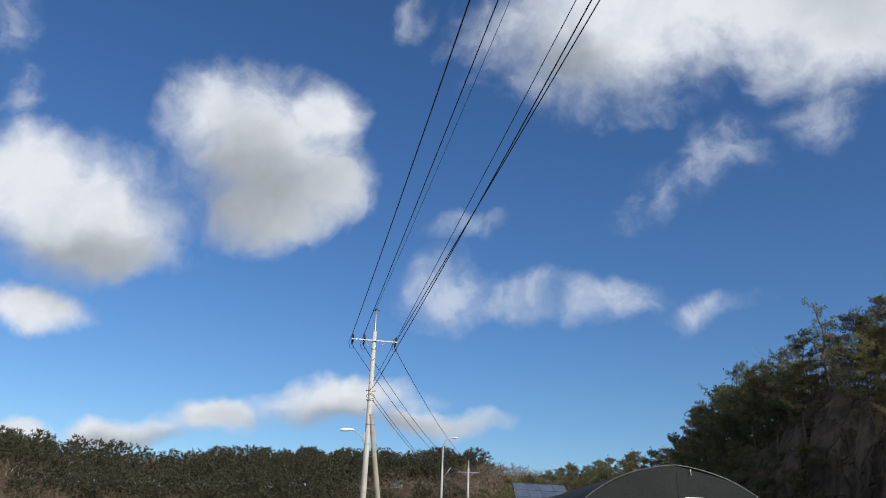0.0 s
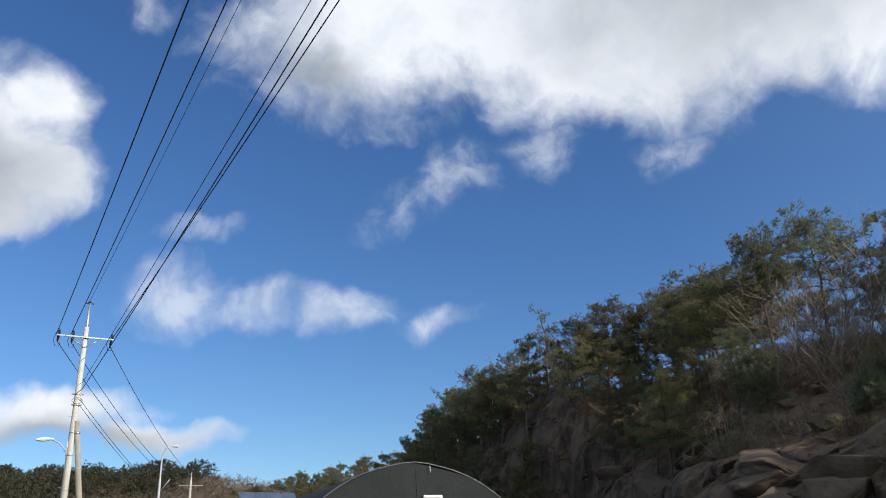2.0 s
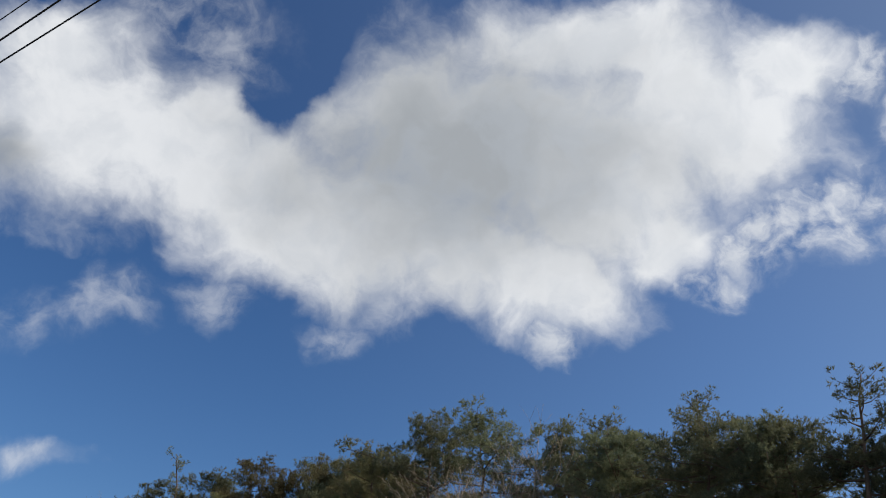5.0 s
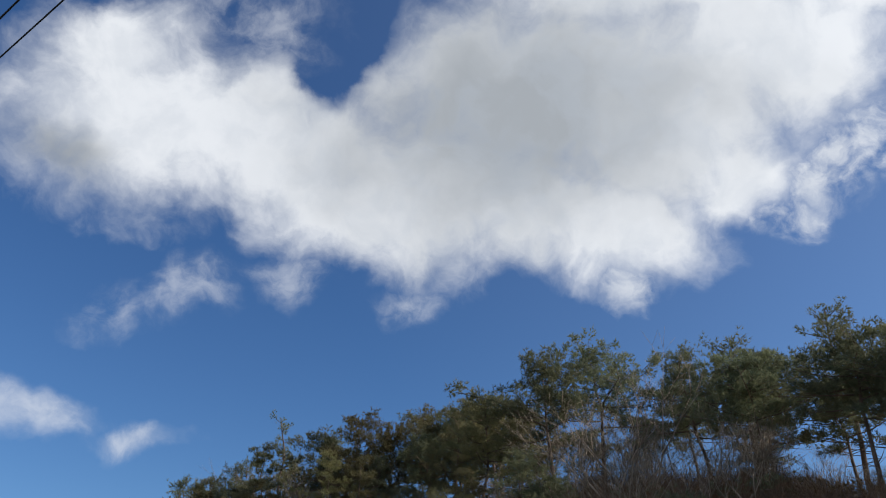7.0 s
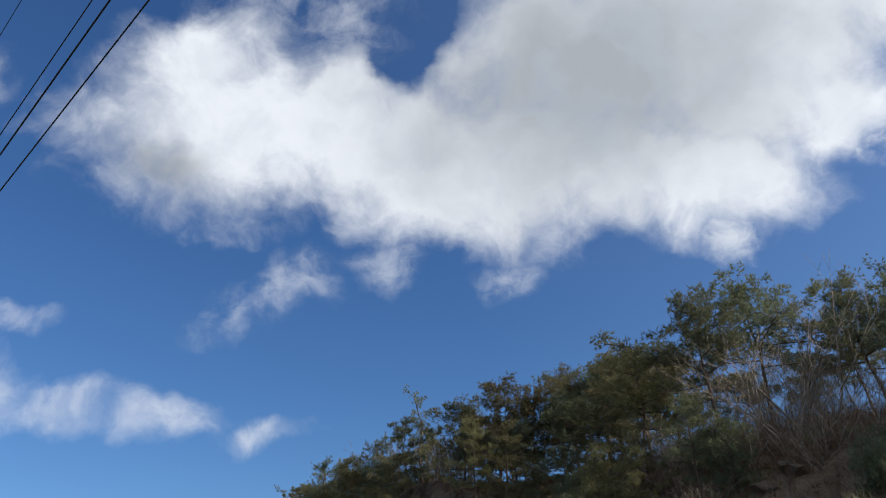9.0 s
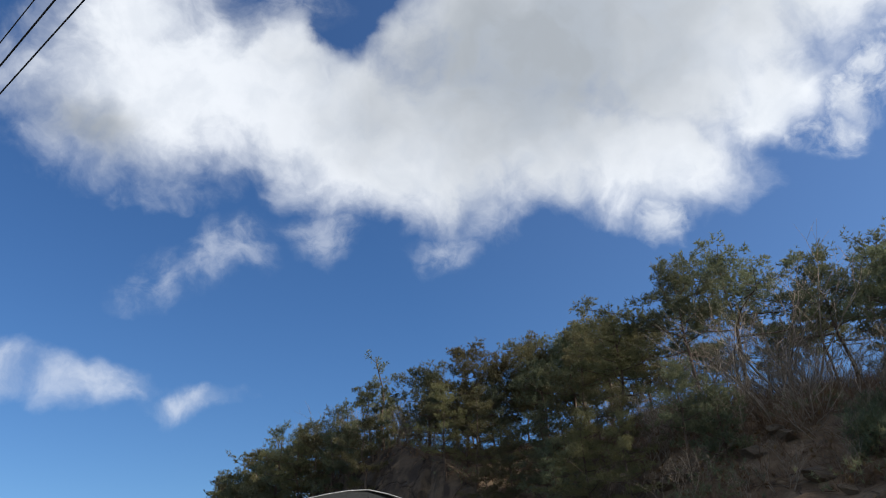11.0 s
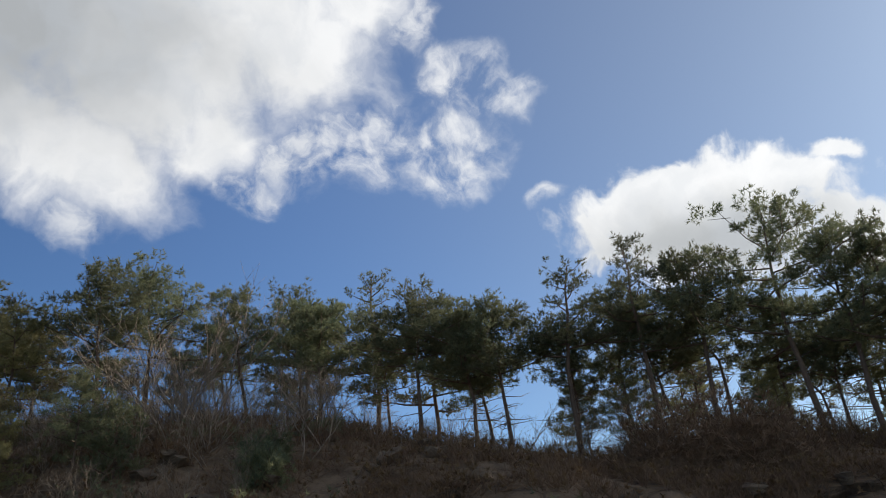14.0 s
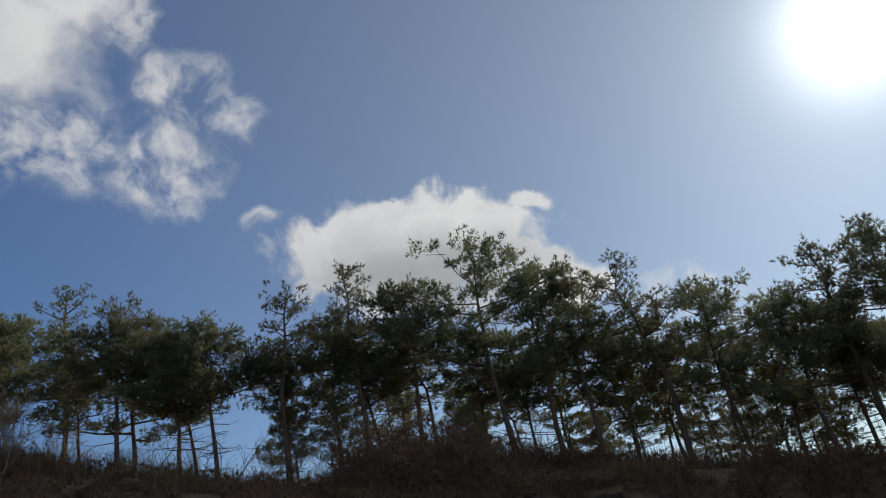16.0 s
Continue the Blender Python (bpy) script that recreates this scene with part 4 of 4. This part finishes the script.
# ---- far wooded ridge ----
def far_ridge():
    stations = [(-100, 120, 150, 7), (-75, 118, 165, 9.5), (-55, 118, 175, 12.0), (-42, 118, 178, 11.5), (-30, 116, 180, 13.5), (-20, 118, 182, 14.5), (-12, 126, 186, 12.5), (0, 140, 200, 12)]

    def at(a, f):
        for (a0, n0, r0, z0), (a1, n1, r1, z1) in zip(stations, stations[1:]):
            if a <= a1:
                k = (a - a0) / (a1 - a0)
                k = k * k * (3 - 2 * k)
                near, far, z = n0 + (n1 - n0) * k, r0 + (r1 - r0) * k, z0 + (z1 - z0) * k
                break
        r = near + (far - near) * f
        x, y = r * math.sin(radians(a)), r * math.cos(radians(a))
        top = z * (math.sin(min(f, 1) * math.pi / 2) if f <= 1 else 1 - 0.7 * (f - 1))
        return Vector((x, y, top - 0.3 + 1.2 * noise.noise(Vector((x, y, 0)) * 0.03) * min(f * 2, 1)))

    na, nf = 90, 22
    verts = [tuple(at(-100 + 100 * i / (na - 1), 1.7 * j / (nf - 1))) for i in range(na) for j in range(nf)]
    faces = [(i * nf + j, (i + 1) * nf + j, (i + 1) * nf + j + 1, i * nf + j + 1) for i in range(na - 1) for j in range(nf - 1)]
    tagged(new("backdrop_ridge", mesh_of("backdrop_ridge", verts, faces, FAR_SOIL, True)), "low far ridge under pine woods", "ridge", kind="structure")

    rng = np.random.default_rng(8)
    pick = random.Random(9)
    pines, twigs, stems = [], [], []
    for _ in range(2000):
        a, f = pick.uniform(-72, -3), pick.uniform(0.02, 1.12)
        p = np.array(at(a, f))
        bare = noise.noise(Vector((p[0], p[1], 5)) * 0.035) > (0.02 if -20 < a < -9 else 0.30) or (f < 0.16 and pick.random() < 0.7)
        h = pick.uniform(6.0, 8.6) * (0.7 if bare else 1)
        r = pick.uniform(1.7, 2.7)
        count = 95 if f > 0.75 else 75
        g = rng.random(count) ** 0.7
        w = rng.random(count) * 6.283
        rad = r * np.sqrt(1.02 - g * g) * rng.uniform(0.55, 1.05, count) * (1 + 0.22 * np.sin(w * 3 + h * 9))
        spots = p + np.stack([np.cos(w) * rad, np.sin(w) * rad, h * (0.30 + 0.66 * g) + rng.normal(0, 0.15, count)], 1)
        ups = np.stack([np.cos(w) * 0.6, np.sin(w) * 0.6, np.full(count, 0.35)], 1)
        if bare:
            twigs.append(blades(rng, spots[:40], ups[:40], 3, 1.4, 0.07, 0.5))
        else:
            pines.append(blades(rng, spots, ups, 6, 0.52, 0.15, 0.65))
        stems.append([(tuple(p - [0, 0, 0.5]), 0.13), (tuple(p + [pick.gauss(0, 0.2), 0, h * 0.6]), 0.05)])
    tagged(new("far_pine_wood", tri_mesh("far_pine_wood", np.concatenate(pines), FAR_NEEDLES)), "dark green pine wood on the far ridge", "woods", kind="stuff")
    tagged(new("far_bare_wood", tri_mesh("far_bare_wood", np.concatenate(twigs), FAR_TWIGS)), "bare brown trees among the far pines", "woods", kind="stuff")
    tagged(new("far_trunks", tube_mesh("far_trunks", stems, BARK, 3)), "thin trunks of the far wood", "woods", kind="stuff")


far_ridge()


# ---- poles, lamps and wires ----
def insulator(name, m, parent, length=0.34):
    """A stack of glazed sheds along its local z."""
    bm = bmesh.new()
    for k in range(4):
        bmesh.ops.create_cone(bm, cap_ends=True, segments=10, radius1=0.085 - 0.006 * k, radius2=0.04, depth=0.05, matrix=m @ Matrix.Translation((0, 0, 0.06 + k * (length - 0.08) / 4)))
    bmesh.ops.create_cone(bm, cap_ends=True, segments=8, radius1=0.03, radius2=0.03, depth=length, matrix=m @ Matrix.Translation((0, 0, length / 2)))
    return part(name, bm, CERAMIC, parent, "dark glazed insulator")


def utility_pole(foot, height, along, arm, extension=1.4, label="tall tapered concrete utility pole with a steel crossarm"):
    """along: the way of the wires, degrees clockwise from +y. arm: reach to its left and right."""
    root = new("utility_pole")
    root.matrix_basis = pose(*foot, 0, 0, -along)
    tagged(root, label, "utility pole", "poles along the road")
    body = height - extension
    part("pole", tube_mesh("pole", [[((0, 0, -0.5), 0.20), ((0, 0, body * 0.5), 0.165), ((0, 0, body), 0.125), ((0, 0, body + 0.01), 0.09)]], CONCRETE, 14), CONCRETE, root)
    part("steel_top", tube_mesh("steel_top", [[((0, 0, body - 0.5), 0.085), ((0, 0, body), 0.08), ((0, 0, height), 0.05)]], STEEL, 10), STEEL, root, "galvanised steel top extension")
    part("cap_pin", tube_mesh("cap_pin", [[((0, 0, height - 0.02), 0.09), ((0, 0, height + 0.06), 0.09)], [((-0.22, 0, height - 0.05), 0.03), ((0.22, 0, height - 0.05), 0.03)]], CERAMIC, 8), CERAMIC, root)
    z = body - 0.62
    left, right = arm
    part("crossarm", boxed((left + right, 0.075, 0.075), Matrix.Translation(((right - left) / 2, -0.17, z)), 0.01), STEEL, root, "galvanised steel crossarm")
    part("brace", tube_mesh("brace", [[((-0.75, -0.17, z - 0.05), 0.022), ((-0.02, -0.15, z - 0.55), 0.022)], [((0.75, -0.17, z - 0.05), 0.022), ((0.02, -0.15, z - 0.55), 0.022)]], STEEL, 6), STEEL, root)
    for x in (-left + 0.08, -left + 0.78, right - 0.08):
        insulator("insulator", Matrix.Translation((x, -0.17, z + 0.045)), root, 0.30)
        insulator("strain_insulator", Matrix.Translation((x, -0.05, z - 0.02)) @ pose(0, 0, 0, -112, 0, 0), root, 0.55)
        loop = [((x, -0.17, z + 0.32), 0.015), ((x - 0.14, -0.2, z + 0.12), 0.015), ((x - 0.24, -0.05, z - 0.25), 0.015), ((x - 0.10, 0.2, z - 0.52), 0.015), ((x + 0.10, 0.42, z - 0.45), 0.015), ((x + 0.14, 0.48, z - 0.24), 0.015)]
        part("jumper", tube_mesh("jumper", [loop], CABLE, 5), CABLE, root, "black looped jumper cable")
    for h in (0.74, 0.70, 0.60, 0.52, 0.40, 0.33):
        r = 0.20 - 0.08 * h + 0.012
        part("band", tube_mesh("band", [[((0, 0, body * h - 0.04), r), ((0, 0, body * h + 0.04), r)]], STEEL, 14), STEEL, root)
    for half, off, h, r in ((0.3, -0.1, 0.74, 0.03), (0.25, -0.14, 0.70, 0.04)):
        part("cable_bracket", tube_mesh("cable_bracket", [[((-half, off, body * h), r), ((half, off, body * h), r)]], STEEL, 6), STEEL, root)
    part("splice_coil", tube_mesh("splice_coil", [[((0.26 * math.cos(a), -0.2 + 0.04 * math.sin(3 * a), body * 0.715 + 0.16 * math.sin(a)), 0.014) for a in [k * 0.42 for k in range(16)]]], CABLE, 5), CABLE, root)
    for k in range(9):
        h = 2.2 + k * 0.9
        part("step_bolt", tube_mesh("step_bolt", [[((0, 0, h), 0.012), ((0.34 * (1 if k % 2 else -1), 0, h), 0.012)]], STEEL, 5), STEEL, root)
    return root, z


def lamp_head(parent, m):
    """A cobra-head street lamp along its local x."""
    bm = bmesh.new()
    bmesh.ops.create_uvsphere(bm, u_segments=16, v_segments=10, radius=0.5)
    for v in bm.verts:
        taper = 0.62 + 0.38 * min(1.0, (v.co.x + 0.5) * 1.6)
        v.co = Vector((v.co.x * 0.95 + 0.40, v.co.y * 0.36 * taper, v.co.z * (0.24 if v.co.z > 0 else 0.13) * taper))
    bmesh.ops.transform(bm, matrix=m, verts=bm.verts)
    head = part("lamp_head", bm, LAMP_SHELL, parent, "pale oval lamp housing")
    glass = bmesh.new()
    bmesh.ops.create_uvsphere(glass, u_segments=12, v_segments=6, radius=0.5, matrix=m @ Matrix.Translation((0.5, 0, -0.035)) @ Matrix.Diagonal((0.55, 0.26, 0.12, 1)))
    part("lens", glass, WHITE_PAINT, head, "clouded lamp lens")
    return head


ROAD_WAY = -32.0
POLE_AT = (-21.75, 43.3, 0.0)
main_pole, ARM_Z = utility_pole(POLE_AT, 15.65, ROAD_WAY - 0, (1.40, 1.42))
part("lamp_arm", tube_mesh("lamp_arm", [[((-0.17, -0.1, 7.35), 0.03), ((-0.17, -0.1, 8.1), 0.03)], [((-0.17, -0.1, 7.55), 0.03), ((-0.55, -0.15, 7.98), 0.03), ((-0.95, -0.2, 8.15), 0.03)]], POST_PAINT, 8), POST_PAINT, main_pole, "curved pale lamp bracket")
lamp_head(main_pole, pose(-0.85, -0.2, 8.16, 0, 6, 190))


def leaning_strut():
    foot, top = Vector((-20.35, 43.95, -0.3)), Vector((-21.6, 43.3, 9.15))
    ob = new("strut_pole", tube_mesh("strut_pole", [[(foot, 0.17), (foot.lerp(top, 0.5), 0.155), (top, 0.135)]], OLD_WOOD, 12))
    tagged(ob, "weathered grey-brown strut leaning on the utility pole", "strut pole")
    part("strap", tube_mesh("strap", [[(foot.lerp(top, 0.93), 0.155), (foot.lerp(top, 0.94), 0.155)]], STEEL, 10), STEEL, ob)


leaning_strut()


def lamp_post(foot, height, turn):
    root = new("street_lamp")
    root.matrix_basis = pose(*foot, 0, 0, turn)
    tagged(root, "pale steel street lamp with a short curved arm", "street lamp")
    part("post", tube_mesh("post", [[((0, 0, -0.2), 0.10), ((0, 0, height * 0.78), 0.07), ((0, 0, height * 0.79), 0.05), ((0, 0, height * 0.93), 0.045), ((0.18, 0, height * 0.99), 0.042), ((0.55, 0, height), 0.04)]], POST_PAINT, 10), POST_PAINT, root)
    lamp_head(root, Matrix.Translation((0.5, 0, height)) @ Matrix.Scale(0.6, 4))
    part("side_bracket", tube_mesh("side_bracket", [[((0.05, 0, height * 0.70), 0.025), ((0.6, 0, height * 0.78), 0.025)]], STEEL, 6), STEEL, root)
    return root


lamp_post((-20.5, 52.5, 0), 9.0, 10)
second_pole, _ = utility_pole((-37.2, 105.0, 0), 13.4, ROAD_WAY + 8, (1.45, 1.45), 1.0, "far concrete utility pole with a steel crossarm")
third_pole, _ = utility_pole((-50.5, 158.0, 0), 12.0, ROAD_WAY + 8, (1.4, 1.4), 1.0, "far concrete utility pole with a steel crossarm")
near_pole, NEAR_Z = utility_pole((13.6, -8.4, 0), 24.4, ROAD_WAY, (4.4, 4.2), 1.6, "tall concrete utility pole behind the walker")


def wire(a, b, sag, r, name="power_line", label="black overhead power line between the poles"):
    a, b = Vector(a), Vector(b)
    path = []
    for k in range(41):
        f = k / 40
        path.append((a.lerp(b, f) - Vector((0, 0, 4 * sag * f * (1 - f))), r))
    ob = new(name, tube_mesh(name, [path], CABLE, 6))
    tagged(ob, label, "overhead wire", "wires along the road")


def on_pole(pole_ob, x, y, z):
    return pole_ob.matrix_basis @ Vector((x, y, z))


wire((-23.0, 42.6, 13.75), (8.8, -8.0, 14.75), 0.3, 0.020)
wire((-22.4, 43.0, 13.85), (12.6, -8.0, 23.3), 0.3, 0.020)
wire((-21.8, 43.26, 15.6), (13.5, -8.0, 23.4), 0.3, 0.010, "ground_wire", "thin steel earth wire strung over the poles")
wire((-20.5, 43.9, 13.75), (17.3, -8.0, 22.9), 0.3, 0.021)
wire((-21.6, 43.36, 11.2), (14.5, -8.0, 20.7), 0.3, 0.013, "telephone_cable", "thin black telephone cable along the poles")
wire((-21.6, 43.36, 10.8), (14.9, -8.0, 20.9), 0.7, 0.020, "telephone_cable", "black telephone cable along the poles")
for x, name, r in ((-1.32, "power_line", 0.019), (-0.62, "power_line", 0.019), (1.34, "power_line", 0.019)):
    wire(on_pole(main_pole, x, 0.45, ARM_Z - 0.2), on_pole(second_pole, x, -0.17, 12.0), 1.1, r)
for x in (-0.1, 0.15):
    wire(on_pole(main_pole, x, 0, 10.3), on_pole(second_pole, x, 0, 8.6), 1.0, 0.015, "telephone_cable", "thin black telephone cable along the poles")
for x in (-1.3, 1.3):
    wire(on_pole(second_pole, x, 0.2, 11.9), on_pole(third_pole, x, -0.17, 10.6), 1.0, 0.012)


# ---- greenhouse ----
def greenhouse():
    root = new("greenhouse")
    root.matrix_basis = pose(-2.47, 25.4, 0, 0, 0, 25)      # local y runs back along its ridge
    tagged(root, "arched tunnel greenhouse under black shade cloth", "greenhouse")
    R, top, half, length = 4.24, 4.25, 3.95, 22.0

    def section(w):
        return top - (R - math.sqrt(max(R * R - w * w, 0))) + 0.05 * math.exp(-(w / 0.5) ** 2)

    ws = [half * math.sin(math.pi / 2 * k / 16) for k in range(-16, 17)]
    rim = [(-half - 0.1, -0.1)] + [(w, section(w)) for w in ws] + [(half + 0.1, -0.1)]
    rows = 27
    verts, faces = [], []
    for j in range(rows):
        y = length * j / (rows - 1)
        dip = 0.035 * (0.5 - 0.5 * math.cos(math.pi * 2 * j / 2)) + 0.03 * math.sin(j * 1.7)
        verts += [(w, y, z - dip * (1 if z > 1 else 0)) for w, z in rim]
    m = len(rim)
    faces = [(j * m + i, (j + 1) * m + i, (j + 1) * m + i + 1, j * m + i + 1) for j in range(rows - 1) for i in range(m - 1)]
    part("cover", mesh_of("cover", verts, faces, SHADE_CLOTH, True), SHADE_CLOTH, root, "sagging black shade cloth")
    for y, name in ((0.02, "front_gable"), (length - 0.02, "back_gable")):
        v = [(w, y + 0.03 * math.sin(w * 2.3), z - 0.01) for w, z in rim] + [(0, y, 0.3)]
        f = [(i, i + 1, len(rim)) for i in range(len(rim) - 1)] + [(len(rim) - 1, 0, len(rim))]
        part(name, mesh_of(name, v, f, SHADE_CLOTH), SHADE_CLOTH, root)
    for k in range(2):
        y = length * k
        part("hoop", tube_mesh("hoop", [[((w, y, z + 0.004), 0.016) for w, z in rim]], HOOP, 6), HOOP, root, "thin grey rim pipe of the arch")
    part("seam_batten", tube_mesh("seam_batten", [[((-2.9, -0.03, 3.05), 0.018), ((0, -0.03, 2.95), 0.018), ((2.9, -0.03, 3.0), 0.018)]], HOOP, 6), HOOP, root)
    part("cord", tube_mesh("cord", [[((0.45, -0.02, 4.2), 0.008), ((0.46, -0.03, 4.02), 0.008)]], WHITE_PAINT, 5), WHITE_PAINT, root)
    part("patch_line", tube_mesh("patch_line", [[((0.02, 0.02, 4.2), 0.010), ((0.06, 0.02, 3.3), 0.010), ((0.03, 0.02, 2.0), 0.010)]], SHADE_CLOTH, 5), HOOP, root)
    vent = part("vent", boxed((0.56, 0.10, 0.66), Matrix.Translation((0.50, -0.06, 3.06)), 0.01), WHITE_PAINT, root, "white louvred wall vent")
    for k in range(5):
        part("slat", boxed((0.48, 0.03, 0.10), Matrix.Translation((0.50, -0.125, 2.82 + 0.12 * k)) @ pose(0, 0, 0, 28, 0, 0)), WHITE_PAINT, vent)


greenhouse()


# ---- house with a deck and solar panels ----
def house():
    root = new("house")
    root.matrix_basis = pose(-11.9, 45.6, 0, 0, 0, 32)
    tagged(root, "small dark green house with solar panels on its roof", "house")
    part("wall", boxed((3.0, 3.6, 3.9), Matrix.Translation((0, 1.3, 1.95)), 0.02), GREEN_WALL, root)
    slope = pose(0.15, 0.0, 4.85, 42, 0, 0)
    part("roof", boxed((3.04, 1.7, 0.10), slope @ Matrix.Translation((0, 0, -0.12)), 0.01), GREEN_WALL, root)
    array = part("solar_array", boxed((3.1, 1.75, 0.05), slope @ Matrix.Translation((0, 0, -0.03)), 0.005), PANEL_FRAME, root, "aluminium frame of the solar array")
    for i in range(4):
        for j in range(3):
            part("panel", boxed((0.745, 0.557, 0.03), slope @ Matrix.Translation((-1.155 + 0.77 * i, -0.582 + 0.582 * j, 0.012))), PANEL_GLASS, array, "dark blue solar panel")
    part("terrace_wall", boxed((5.6, 3.2, 3.35), Matrix.Translation((-3.1, -0.9, 1.675)), 0.02), CREAM_WALL, root, "cream rendered wall under the terrace")
    rail = part("railing", tube_mesh("railing", [[((-5.3 + 5.3 * k, -2.4, 4.25), 0.035) for k in (0, 1)], [((-5.3 + 5.3 * k, -2.4, 3.85), 0.022) for k in (0, 1)],
                                                 [((-5.3, -2.4 + 3.0 * k, 4.25), 0.035) for k in (0, 1)], [((-5.3, -2.4 + 3.0 * k, 3.85), 0.022) for k in (0, 1)],
                                                 [((-5.3 + 5.3 * k, 0.6, 4.25), 0.035) for k in (0, 1)]], RED_RAIL, 6), RED_RAIL, root, "red-brown terrace railing")
    for k in range(6):
        part("rail_post", boxed((0.07, 0.07, 1.0), Matrix.Translation((-5.3 + 1.06 * k, -2.4, 3.78))), RED_RAIL, rail)
    for k in range(3):
        part("rail_post", boxed((0.07, 0.07, 1.0), Matrix.Translation((-5.3, -1.4 + 1.0 * k, 3.78))), RED_RAIL, rail)


house()
